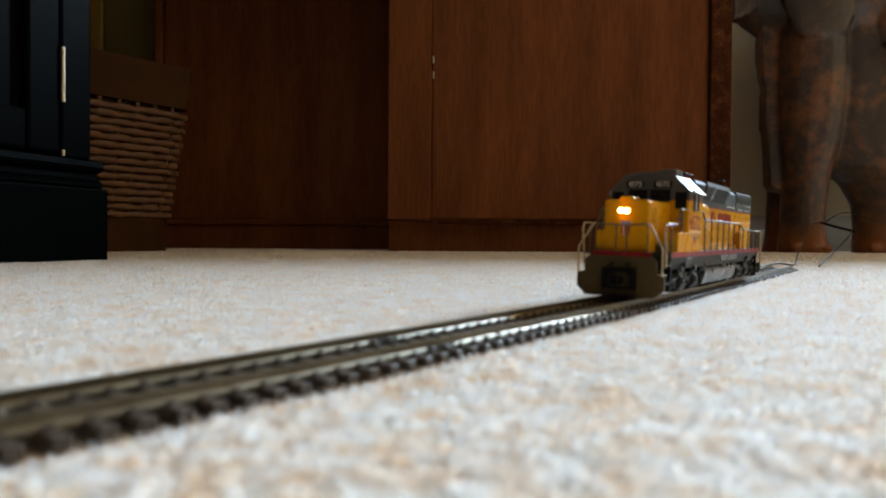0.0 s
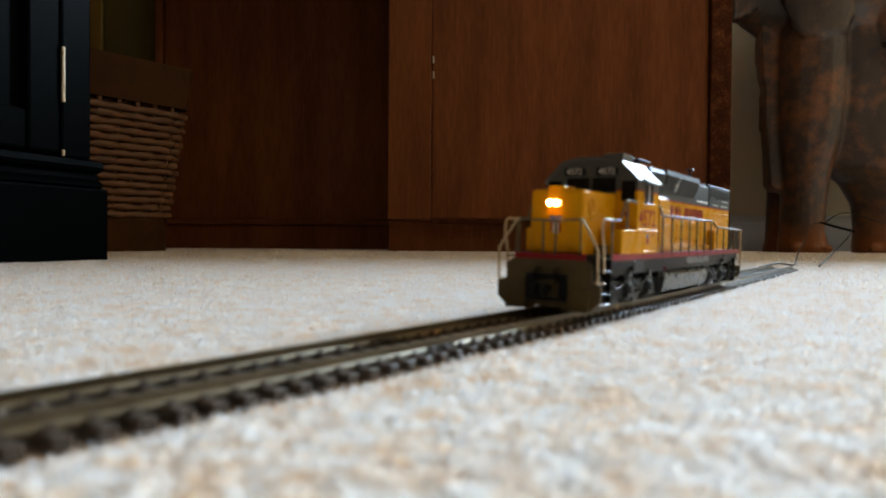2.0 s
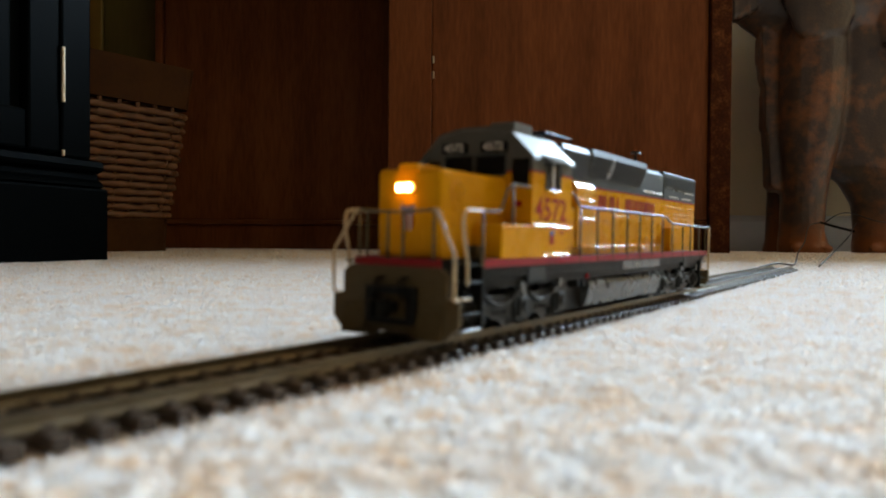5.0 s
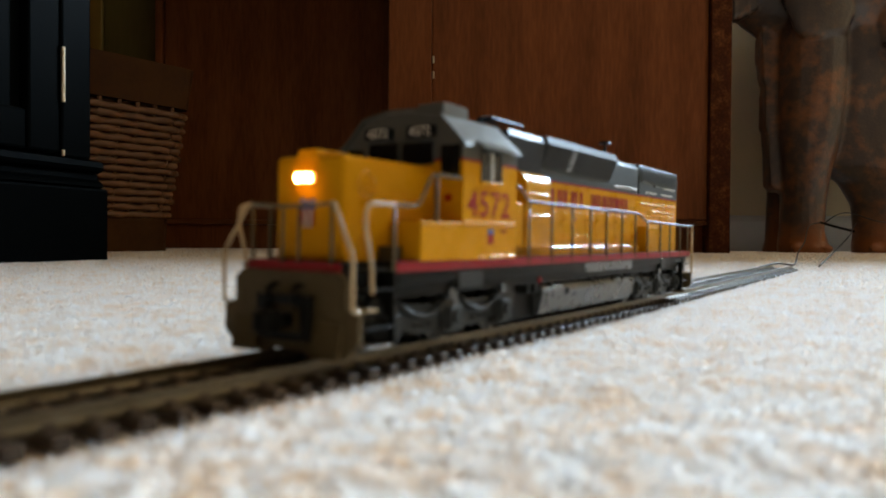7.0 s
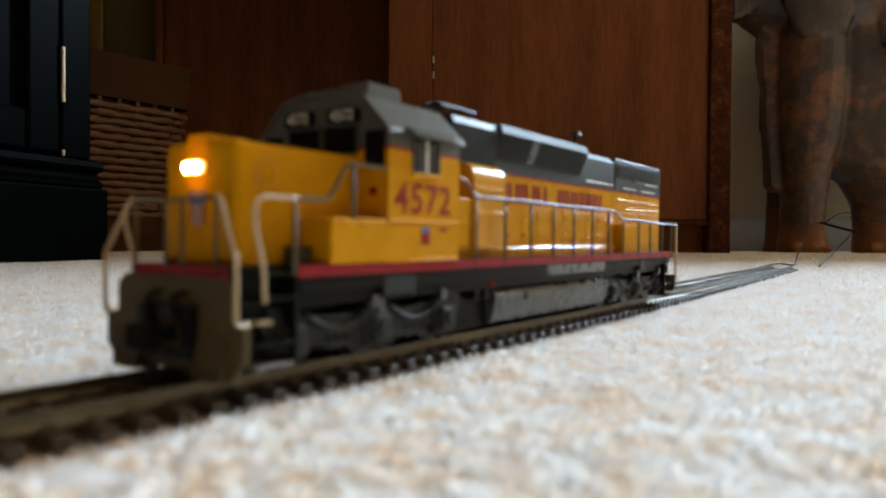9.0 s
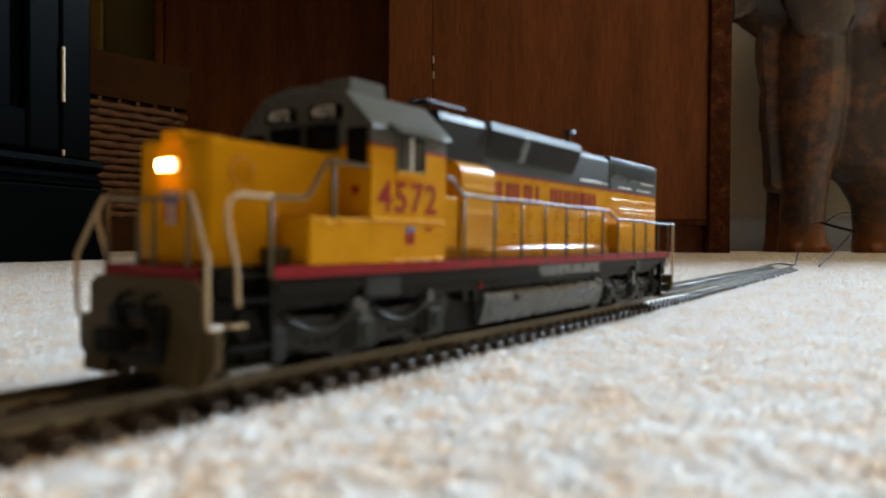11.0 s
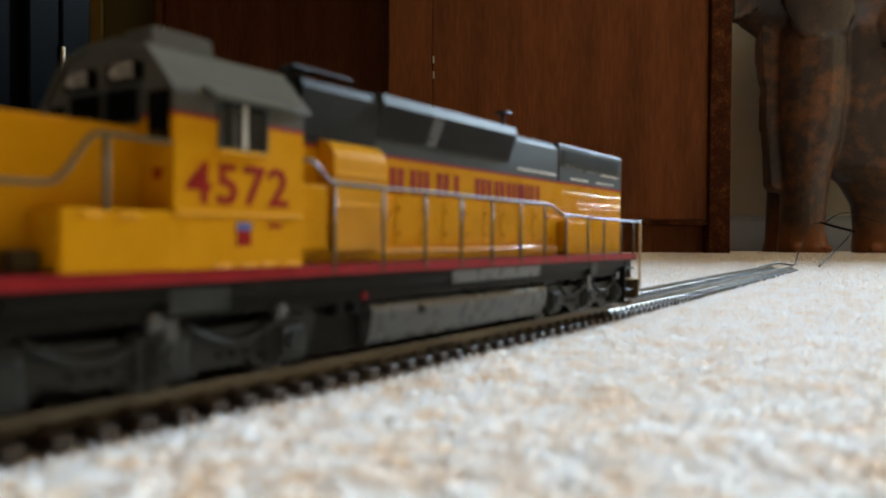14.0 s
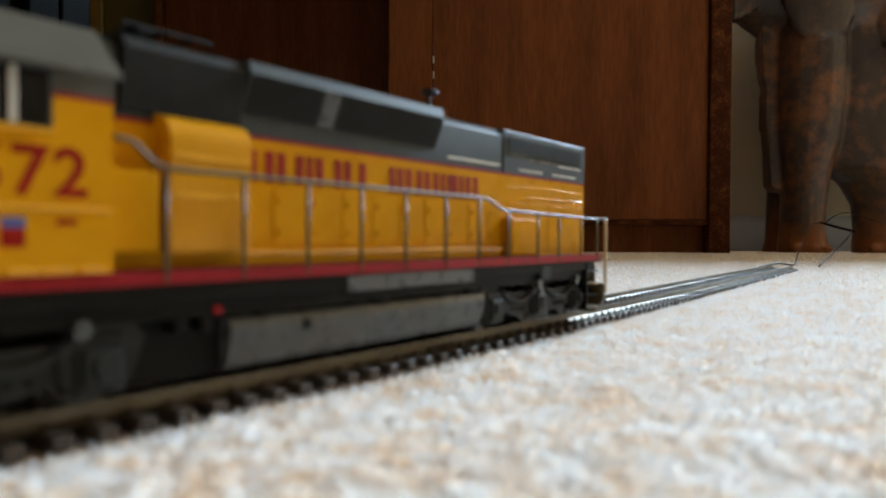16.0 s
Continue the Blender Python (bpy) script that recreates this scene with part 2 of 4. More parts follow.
WX0, WX1, WY0, WY1, H = -1.9, 2.4, -2.4, 1.96, 2.4
NX0, NX1, NZ0, NZ1 = 1.08, 1.94, 0.82, 1.24
bm = bmesh.new()
box(bm, WX0 - 0.12, NX0, WY1, WY1 + 0.12, -0.01, H)
box(bm, NX1, WX1 + 0.12, WY1, WY1 + 0.12, -0.01, H)
box(bm, NX0, NX1, WY1, WY1 + 0.12, -0.01, NZ0)
box(bm, NX0, NX1, WY1, WY1 + 0.12, NZ1, H)
structure("wall_north", bm, WALL, "beige painted plaster wall with a window opening")
structure("wall_south", box(bmesh.new(), WX0 - 0.12, WX1 + 0.12, WY0 - 0.12, WY0, -0.01, H), BROWNWALL, "brown painted plaster wall")
structure("wall_west", box(bmesh.new(), WX0 - 0.12, WX0, WY0, WY1, -0.01, H), BROWNWALL, "brown painted plaster wall")
structure("wall_east", box(bmesh.new(), WX1, WX1 + 0.12, WY0, WY1, -0.01, H), TANWALL, "warm tan painted plaster wall")
structure("ceiling", box(bmesh.new(), WX0 - 0.12, WX1 + 0.12, WY0 - 0.12, WY1 + 0.12, H, H + 0.1), CEIL, "unseen tan ceiling that warms the bounced light")
bm = bmesh.new()
prism(bm, [(WY1, 0.0), (WY1 - 0.014, 0.0), (WY1 - 0.014, 0.078), (WY1 - 0.009, 0.088), (WY1 - 0.004, 0.094), (WY1, 0.095)], WX0, WX1, "x")
structure("baseboard", bm, SKIRT, "white painted baseboard along the wall")

structure("door_1", box(bmesh.new(), -1.30, -0.62, WY1 - 0.045, WY1 - 0.015, 0.0, 2.02, 0.003), DOORWOOD, "dark olive-brown wooden door in the wall behind the basket")
structure("trim_1", box(bmesh.new(), -0.912, -0.880, WY1 - 0.060, WY1 - 0.046, 0.0, 2.02, 0.003), OCHRE, "ochre wooden trim strip on the dark door")

# ---------------------------------------------------------------- carpet
rng = np.random.default_rng(7)


def track_xy(px, py):
    """Track space of floor points, in millimetres, as arrays."""
    c, s = math.cos(TURN), math.sin(TURN)
    return 1000 * (c * px + s * py) + EYE_T[0], 1000 * (-s * px + c * py) + EYE_T[1]


def array_line_y(x):
    return np.array([line_y(v) for v in x.ravel()]).reshape(x.shape)


bm = bmesh.new()
xs = [-1.9 + 4.3 * i / 60 for i in range(61)]
ys = [-2.4 + 4.36 * i / 60 for i in range(61)]
grid = [[bm.verts.new((x, y, -0.0045 + 0.0006 * noise.noise((x * 9, y * 9, 0)))) for x in xs] for y in ys]
for j in range(60):
    for i in range(60):
        bm.faces.new((grid[j][i], grid[j][i + 1], grid[j + 1][i + 1], grid[j + 1][i]))
floor = structure("floor", bm, CARPET, "cream and tan speckled cut-pile carpet over the whole floor", smooth=True)


def tuft_height(x, y):
    """Height of the pile: broad waves, tufts of yarn about 3 mm wide, and their twist."""
    return 0.0006 + 0.0007 * noise.noise((x * 45, y * 45, 3.1)) + 0.00065 * noise.noise((x * 250, y * 250, 9.0)) + 0.00045 * noise.noise((x * 620, y * 620, 1.0))


def pile_bed():
    """The matted body of the pile, finer where it is near."""
    rows, y = [], 0.04
    while y < 1.957:
        rows.append(y)
        y += max(0.0009, 0.0045 * y)
    n = 310
    px = np.array([[(2 * i / n - 1) * (0.64 * y + 0.04) for i in range(n + 1)] for y in rows])
    py = np.repeat(np.array(rows)[:, None], n + 1, 1)
    tx, ty = track_xy(px, py)
    off = np.abs(ty - array_line_y(tx))
    under = (off < 14.8) & (tx > TRACK_FAR) & (tx < 290)
    pz = np.array([tuft_height(x, y) for x, y in zip(px.ravel(), py.ravel())]).reshape(px.shape)
    # the pile is pressed down beside the track
    pz = pz - 0.0010 * np.clip((24 - off) / 8, 0, 1)
    pz = np.where(under, np.minimum(pz, -0.0006), pz)
    co = np.stack([px, py, pz], -1).astype(np.float32)
    r, c = px.shape
    i = np.arange(r * c).reshape(r, c)
    quads = np.stack([i[:-1, :-1], i[:-1, 1:], i[1:, 1:], i[1:, :-1]], -1).reshape(-1, 4)
    return mesh_stuff("carpet_pile", co.reshape(-1, 3), quads, CARPET)


def mesh_stuff(name, co, quads, mat):
    nf = len(quads)
    me = bpy.data.meshes.new(name)
    me.vertices.add(len(co))
    me.vertices.foreach_set("co", co.reshape(-1))
    me.loops.add(nf * 4)
    me.loops.foreach_set("vertex_index", quads.reshape(-1).astype(np.int32))
    me.polygons.add(nf)
    me.polygons.foreach_set("loop_start", (np.arange(nf) * 4).astype(np.int32))
    me.polygons.foreach_set("use_smooth", np.ones(nf, bool))
    me.update(calc_edges=True)
    me.materials.append(mat)
    return tagged(new(name, me), "soft cream and tan yarn tufts of the carpet", "carpet pile", kind="stuff")


def yarn(name, y0, y1, step, fibres, width, reach, tall):
    """Yarn ends that stick out of the pile between two distances, as one mesh."""
    px, py = [], []
    for j in range(int((y1 - y0) / step)):
        y = y0 + j * step
        half = 0.64 * y + 0.03
        k = int(2 * half / step)
        px.append(-half + step * (np.arange(k) + rng.uniform(-0.5, 0.5, k) + 0.5 * (j % 2)))
        py.append(y + step * rng.uniform(-0.5, 0.5, k))
    px, py = np.concatenate(px), np.concatenate(py)
    pz = np.array([tuft_height(x, y) for x, y in zip(px, py)])
    tx, ty = track_xy(px, py)
    off = np.abs(ty - array_line_y(tx))
    pz = pz - 0.0010 * np.clip((24 - off) / 8, 0, 1)
    keep = ~((off < 15.0) & (tx > TRACK_FAR) & (tx < 290))
    px, py, pz, off = (np.repeat(a[keep], fibres) for a in (px, py, pz, off))
    m = len(px)
    ang, out = rng.uniform(0, 2 * math.pi, m), reach * np.sqrt(rng.uniform(0.05, 1, m))
    rise = tall * rng.uniform(0.1, 1.0, m) * np.where((off < 19) & (rng.uniform(0, 1, m) < 0.2), 1.6, 1.0)
    wx, wy = -np.sin(ang), np.cos(ang)
    co = np.empty((m, 3, 2, 3), np.float32)
    for r, (t, h, w) in enumerate(((0.0, -0.35, 1.0), (0.55, 0.75, 0.95), (1.0, 0.95, 0.4))):
        jx, jy = rng.normal(0, 0.15, m) * out * t, rng.normal(0, 0.15, m) * out * t
        for k, sg in ((0, -0.5), (1, 0.5)):
            co[:, r, k, 0] = px + np.cos(ang) * out * t + jx + wx * width * w * sg
            co[:, r, k, 1] = py + np.sin(ang) * out * t + jy + wy * width * w * sg
            co[:, r, k, 2] = pz + rise * h
    base = (np.arange(m) * 6)[:, None, None]
    quads = (base + np.array([[0, 1, 3, 2], [2, 3, 5, 4]])[None]).reshape(-1, 4)
    return mesh_stuff(name, co.reshape(-1, 3), quads, FIBRE)


TRACK_FAR, TRACK_NEAR = -560, 262
pile_bed()
yarn("carpet_pile", 0.045, 0.42, 0.0014, 3, 0.00020, 0.0012, 0.0014)
yarn("carpet_pile", 0.42, 0.95, 0.0024, 3, 0.00042, 0.0020, 0.0016)
yarn("carpet_pile", 0.95, 1.9, 0.0066, 3, 0.0016, 0.0042, 0.0018)

# ---------------------------------------------------------------- track
track = empty("model_railway_track", Matrix.Identity(4), "straight model railway track with brown plastic ties lying on carpet", "model track")


def rail_mesh(side):
    prof = [(-0.38, 0.0), (0.38, 0.0), (0.40, -0.12), (0.38, -0.62), (0.17, -0.85), (0.19, -1.75), (0.45, -2.1), (1.15, -2.38), (1.15, -2.6), (-1.15, -2.6), (-1.15, -2.38), (-0.45, -2.1), (-0.19, -1.75), (-0.17, -0.85), (-0.38, -0.62), (-0.40, -0.12)]
    bm = bmesh.new()
    rings = []
    x = TRACK_FAR
    while x <= TRACK_NEAR + 0.01:
        rings.append([bm.verts.new(on_track(x, side * 8.65 + p * 1.1, q)) for p, q in prof])
        x += 6.0
    for a, b in zip(rings, rings[1:]):
        for k in range(len(prof)):
            bm.faces.new((a[k], a[(k + 1) % len(prof)], b[(k + 1) % len(prof)], b[k]))
    bm.faces.new(rings[0])
    bm.faces.new(rings[-1][::-1])
    bmesh.ops.recalc_face_normals(bm, faces=bm.faces)
    return bm


part("rail", rail_mesh(1), NICKEL, track, "bright nickel-silver rail")
part("rail", rail_mesh(-1), NICKEL, track, "bright nickel-silver rail")


def tie_mesh():
    """One tie with the four spike heads and plates that hold the rails."""
    bm = bmesh.new()
    box(bm, -1.35, 1.35, -14.0, 14.0, -4.8, -2.62, 0.12)
    for sy in (-1, 1):
        box(bm, -1.1, 1.1, sy * 8.65 - 2.2, sy * 8.65 + 2.2, -2.66, -2.45)
        for d in (-1.3, 1.3):
            box(bm, -0.7, 0.7, sy * 8.65 + d - 0.45, sy * 8.65 + d + 0.45, -2.5, -1.7, 0.12)
    bmesh.ops.scale(bm, vec=(0.001,) * 3, verts=bm.verts)
    me = bpy.data.meshes.new("tie")
    bm.to_mesh(me)
    bm.free()
    me.materials.append(TIE)
    return me


TIE_MESH = tie_mesh()
x = TRACK_NEAR - 2.0
while x > TRACK_FAR + 1:
    t = new("tie", TIE_MESH)
    t.parent = track
    p = on_track(x, 0, 0)
    slope = math.degrees((line_y(x + 1) - line_y(x - 1)) / 2)
    t.matrix_basis = pose(p.x, p.y, p.z, math.degrees(line_tilt(x)), 0, math.degrees(TURN) + slope + random.uniform(-0.5, 0.5))
    x -= 6.2
for xj in (57.0, -171.0):
    for sy in (-1, 1):
        bm = bmesh.new()
        for dy in (-0.75, 0.75):
            a, b = on_track(xj - 5, sy * 8.65 + dy, -2.0), on_track(xj + 5, sy * 8.65 + dy, -2.0)
            tube(bm, [a, b], 0.00045, 6)
        part("rail_joiner", bm, UNDER, track, "small dark rail joiner")

# ---------------------------------------------------------------- wires of the track feed
def wire(name, pts, r, label):
    bm = bmesh.new()
    tube(bm, soft_line(pts, 7), r, 8)
    return tagged(part(name, bm, WIRE, smooth=True), label, "wire")


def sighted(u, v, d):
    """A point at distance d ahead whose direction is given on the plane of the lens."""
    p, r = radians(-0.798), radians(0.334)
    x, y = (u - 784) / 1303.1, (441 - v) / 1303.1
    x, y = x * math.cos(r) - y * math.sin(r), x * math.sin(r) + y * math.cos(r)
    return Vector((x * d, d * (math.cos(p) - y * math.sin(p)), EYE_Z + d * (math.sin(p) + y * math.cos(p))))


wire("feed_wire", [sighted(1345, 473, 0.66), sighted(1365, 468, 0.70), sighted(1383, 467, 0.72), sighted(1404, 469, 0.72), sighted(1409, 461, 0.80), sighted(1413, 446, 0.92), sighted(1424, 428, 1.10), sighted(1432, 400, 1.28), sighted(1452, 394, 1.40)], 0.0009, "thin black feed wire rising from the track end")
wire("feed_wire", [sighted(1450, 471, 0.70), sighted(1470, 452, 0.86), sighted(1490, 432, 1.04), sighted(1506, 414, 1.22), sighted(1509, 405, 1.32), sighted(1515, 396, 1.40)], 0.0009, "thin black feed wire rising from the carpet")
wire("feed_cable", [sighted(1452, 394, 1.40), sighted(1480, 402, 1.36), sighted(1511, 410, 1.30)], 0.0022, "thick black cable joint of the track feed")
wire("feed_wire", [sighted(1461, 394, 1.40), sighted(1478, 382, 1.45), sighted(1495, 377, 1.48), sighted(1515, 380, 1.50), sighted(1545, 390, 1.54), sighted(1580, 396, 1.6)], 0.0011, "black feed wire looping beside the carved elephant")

# ---------------------------------------------------------------- desk
DY = 1.56
DX0, DX1 = -0.726, 0.607
desk = empty("desk", pose(0, DY, 0), "large dark mahogany desk with panelled front and scuffed feet", "desk")


def panel_board(x0, x1, z0, z1, y0, y1, bevel):
    return box(bmesh.new(), x0, x1, y0, y1, z0, z1, bevel, 2)


part("front_panel", panel_board(-0.0255, 0.5615, 0.072, 0.74, 0.008, 0.03, 0.002), MAHOGANY, desk)
part("front_panel", panel_board(DX0 + 0.02, -0.118, 0.074, 0.74, 0.31, 0.33, 0.002), MAHOGANY, desk)
part("middle_stile", panel_board(-0.118, -0.026, 0.069, 0.74, 0.0, 0.309, 0.003), MAHOGANY, desk)
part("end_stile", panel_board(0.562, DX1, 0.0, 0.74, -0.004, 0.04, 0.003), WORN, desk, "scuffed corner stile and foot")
part("end_stile", panel_board(DX0, DX0 + 0.019, 0.0, 0.74, 0.295, 0.335, 0.003), MAHOGANY, desk)
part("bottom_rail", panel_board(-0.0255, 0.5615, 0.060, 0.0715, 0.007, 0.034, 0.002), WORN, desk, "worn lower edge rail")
part("bottom_rail", panel_board(DX0 + 0.02, -0.1185, 0.062, 0.0735, 0.292, 0.33, 0.002), MAHOGANY, desk)
part("kick_board", panel_board(-0.118, 0.5615, -0.003, 0.068, 0.036, 0.056, 0.001), MAHOGANY, desk)
part("kick_board", panel_board(DX0 + 0.02, -0.119, -0.003, 0.0615, 0.300, 0.320, 0.001), MAHOGANY, desk)
part("side_panel", panel_board(DX1 - 0.025, DX1, -0.003, 0.74, 0.041, 0.34, 0.002), MAHOGANY, desk)
part("desk_top", panel_board(DX0 - 0.03, DX1 + 0.02, 0.741, 0.775, -0.04, 0.36, 0.006), MAHOGANY, desk)
for z in (0.34, 0.372):
    part("hinge_pin", disc(bmesh.new(), (-0.0225, 0.002, z + 0.035), (0, 0, 1), 0.0025, 0.014, 10), BRASS, desk, "small brass hinge barrel")

# ---------------------------------------------------------------- black cabinet
CAB_A, CAB_B = Vector((-0.396, 0.872)), Vector((-0.482, 0.62))
turn = math.degrees(math.atan2((CAB_A - CAB_B).y, (CAB_A - CAB_B).x))
cabinet = empty("black_cabinet", pose(CAB_A.x, CAB_A.y, 0, 0, 0, turn), "black painted wooden cabinet with moulded plinth and brass hinges", "cabinet")
# its own space: x runs back along the face from the far corner (x = 0) to negative, y into the cabinet
part("plinth", box(bmesh.new(), -0.9, 0.0, 0.0, 0.4, -0.003, 0.0843, 0.003, 2), BLACKWOOD, cabinet)
bm = bmesh.new()
prism(bm, [(0.010, 0.0845), (0.003, 0.0865), (0.005, 0.090), (0.011, 0.095), (0.014, 0.102), (0.006, 0.105), (0.003, 0.109), (0.005, 0.1155), (0.013, 0.1175), (0.4, 0.1175), (0.4, 0.0845)], -0.9, -0.004, "x")
part("base_moulding", bm, BLACKWOOD, cabinet)
part("carcass", box(bmesh.new(), -0.9, -0.012, 0.036, 0.4, 0.1176, 0.9, 0.002), BLACKWOOD, cabinet)
part("corner_stile", box(bmesh.new(), -0.0550, -0.012, 0.014, 0.036, 0.1176, 0.9, 0.003, 2), BLACKWOOD, cabinet)
door = part("door", box(bmesh.new(), -0.1000, -0.0585, 0.012, 0.034, 0.121, 0.9, 0.003, 2), BLACKWOOD, cabinet, "black framed cabinet door")
part("door_rail", box(bmesh.new(), -0.60, -0.1005, 0.014, 0.033, 0.121, 0.164, 0.003, 2), BLACKWOOD, door)
part("door_panel", box(bmesh.new(), -0.60, -0.1005, 0.024, 0.030, 0.165, 0.9), BLACKWOOD, door)
part("hinge", disc(bmesh.new(), (-0.0567, 0.010, 0.2087), (0, 0, 1), 0.0026, 0.061, 12), BRASS, door, "brass hinge barrel")
part("hinge", disc(bmesh.new(), (-0.0567, 0.010, 0.1215), (0, 0, 1), 0.0022, 0.006, 12), BRASS, door, "brass hinge tip")

# ---------------------------------------------------------------- basket
basket = empty("wicker_basket", pose(-0.752, 1.41, 0, 0, 0, -36.3), "square brown woven wicker basket with leather rim and base", "basket")


def ring_at(z, half, r=0.03, n=4):
    pts = []
    for cx, cy, a0 in ((1, 1, 0), (-1, 1, 90), (-1, -1, 180), (1, -1, 270)):
        for i in range(n + 1):
            a = radians(a0 + 90 * i / n)
            pts.append(Vector((cx * (half - r) + r * math.cos(a), cy * (half - r) + r * math.sin(a), z)))
    return pts


def shell(z0, h0, z1, h1, grow=0.0):
    bm = bmesh.new()
    a, b = ([bm.verts.new(p) for p in ring_at(z, h + grow)] for z, h in ((z0, h0), (z1, h1)))
    for i in range(len(a)):
        bm.faces.new((a[i], a[(i + 1) % len(a)], b[(i + 1) % len(b)], b[i]))
    bm.faces.new(a[::-1])
    bm.faces.new(b)
    return bm


part("base", shell(-0.003, 0.158, 0.064, 0.160), LEATHER, basket, "smooth dark brown base band")
part("lining", shell(0.064, 0.150, 0.277, 0.171), LEATHER, basket)
part("rim", shell(0.277, 0.187, 0.354, 0.195), LEATHER, basket, "smooth dark brown folded rim")
row, z = 0, 0.070
while z < 0.272:
    half = 0.158 + (z - 0.064) * 0.11
    bm = bmesh.new()
    base = ring_at(z, half, 0.03, 3)
    pts = []
    for i in range(len(base)):
        a, b = base[i], base[(i + 1) % len(base)]
        k = 22 if (b - a).length > 0.1 else 2
        pts += [a.lerp(b, j / k) for j in range(k)]
    pts.append(pts[0])
    out = []
    for i, p in enumerate(pts):
        d = Vector((p.x, p.y, 0)).normalized()
        wob = 0.0042 * math.cos(math.pi * i / 2 + math.pi * row) + 0.0008 * noise.noise((p.x * 40, p.y * 40, z * 90))
        out.append(p + d * wob + Vector((0, 0, 0.0012 * noise.noise((p.x * 30, p.y * 30, row)))))
    tube(bm, out, 0.0067, 7)
    part("wicker_strand", bm, WICKER, basket, smooth=True)
    row, z = row + 1, z + 0.0138
for i in range(9):
    for s in (-1, 1):
        f = -0.13 + 0.26 * i / 8
        bm = bmesh.new()
        tube(bm, [(f, s * 0.1565, 0.064), (f * 1.1, s * 0.1800, 0.277)], 0.0045, 6)
        part("stake", bm, WICKER, basket)
        bm = bmesh.new()
        tube(bm, [(s * 0.1565, f, 0.064), (s * 0.1800, f * 1.1, 0.277)], 0.0045, 6)
        part("stake", bm, WICKER, basket)

# ---------------------------------------------------------------- carved elephant
bm = bmesh.new()


def limb(rings, sides=14):
    """rings of x, y, z, half width, half depth; welded into the statue's mesh."""
    loops = []
    for x, y, z, a, b in rings:
        loops.append([bm.verts.new((x + a * math.cos(2 * math.pi * k / sides), y + b * math.sin(2 * math.pi * k / sides), z)) for k in range(sides)])
    for p, q in zip(loops, loops[1:]):
        for k in range(sides):
            bm.faces.new((p[k], p[(k + 1) % sides], q[(k + 1) % sides], q[k]))
    bm.faces.new(loops[0][::-1])
    bm.faces.new(loops[-1])


def blob(x, y, z, a, b, c):
    bmesh.ops.create_icosphere(bm, subdivisions=3, radius=1.0, matrix=Matrix.Translation((x, y, z)) @ Matrix.Diagonal((a, b, c, 1)))


EX, EY = 0.845, 1.73
limb([(EX, EY, -0.003, 0.052, 0.055), (EX, EY, 0.014, 0.054, 0.058), (EX - 0.002, EY, 0.05, 0.049, 0.052), (EX - 0.002, EY, 0.13, 0.049, 0.05), (EX + 0.002, EY, 0.20, 0.056, 0.056), (EX + 0.012, EY, 0.27, 0.072, 0.066), (EX + 0.014, EY, 0.38, 0.080, 0.074), (EX + 0.012, EY, 0.52, 0.080, 0.08), (EX, EY, 0.75, 0.08, 0.08)], 22)
limb([(EX - 0.010, EY + 0.08, -0.003, 0.050, 0.045), (EX - 0.008, EY + 0.08, 0.03, 0.044, 0.042), (EX - 0.004, EY + 0.08, 0.13, 0.042, 0.042), (EX - 0.004, EY + 0.08, 0.30, 0.046, 0.045), (EX + 0.0, EY + 0.06, 0.75, 0.05, 0.05)], 18)
prism(bm, [(EX - 0.068, 0.145), (EX - 0.079, 0.156), (EX - 0.086, 0.284), (EX - 0.094, 0.298), (EX - 0.088, 0.395), (EX - 0.094, 0.402), (EX - 0.101, 0.470), (EX - 0.100, 0.535), (EX - 0.109, 0.545), (EX - 0.110, 0.75), (EX, 0.75), (EX, 0.145)], EY - 0.002, EY + 0.04, "y")
limb([(EX + 0.205, EY + 0.02, -0.003, 0.072, 0.06), (EX + 0.205, EY + 0.02, 0.012, 0.074, 0.062), (EX + 0.203, EY + 0.02, 0.05, 0.068, 0.056), (EX + 0.200, EY + 0.02, 0.12, 0.076, 0.06), (EX + 0.19, EY + 0.02, 0.165, 0.093, 0.07), (EX + 0.17, EY + 0.02, 0.20, 0.125, 0.08), (EX + 0.15, EY + 0.03, 0.30, 0.15, 0.08), (EX + 0.15, EY + 0.03, 0.75, 0.16, 0.1)], 26)
# body, hind legs and head, mostly unseen, enlarged to shade the far carpet
blob(1.27, 1.77, 0.62, 0.46, 0.13, 0.25)
blob(0.98, 1.76, 0.66, 0.33, 0.12, 0.21)
blob(0.80, 1.74, 0.77, 0.17, 0.10, 0.12)
for x, y in ((1.36, 1.70), (1.44, 1.82)):
    limb([(x, y, -0.003, 0.062, 0.055), (x, y, 0.05, 0.056, 0.05), (x, y, 0.2, 0.066, 0.055), (x, y, 0.55, 0.085, 0.07)], 20)
# hanging ear, tusk stub and the scalloped saddle cloth
limb([(EX + 0.195, EY - 0.055, 0.445, 0.018, 0.012), (EX + 0.19, EY - 0.06, 0.47, 0.042, 0.02), (EX + 0.19, EY - 0.06, 0.54, 0.062, 0.026), (EX + 0.19, EY - 0.05, 0.75, 0.085, 0.03)], 18)
limb([(EX + 0.165, EY - 0.11, 0.440, 0.02, 0.010), (EX + 0.17, EY - 0.10, 0.455, 0.024, 0.014), (EX + 0.155, EY - 0.07, 0.475, 0.014, 0.014)], 10)
limb([(EX - 0.004, EY - 0.07, 0.485, 0.03, 0.012), (EX + 0.0, EY - 0.07, 0.50, 0.06, 0.018), (EX + 0.005, EY - 0.06, 0.56, 0.085, 0.024), (EX + 0.005, EY - 0.05, 0.75, 0.10, 0.03)], 18)
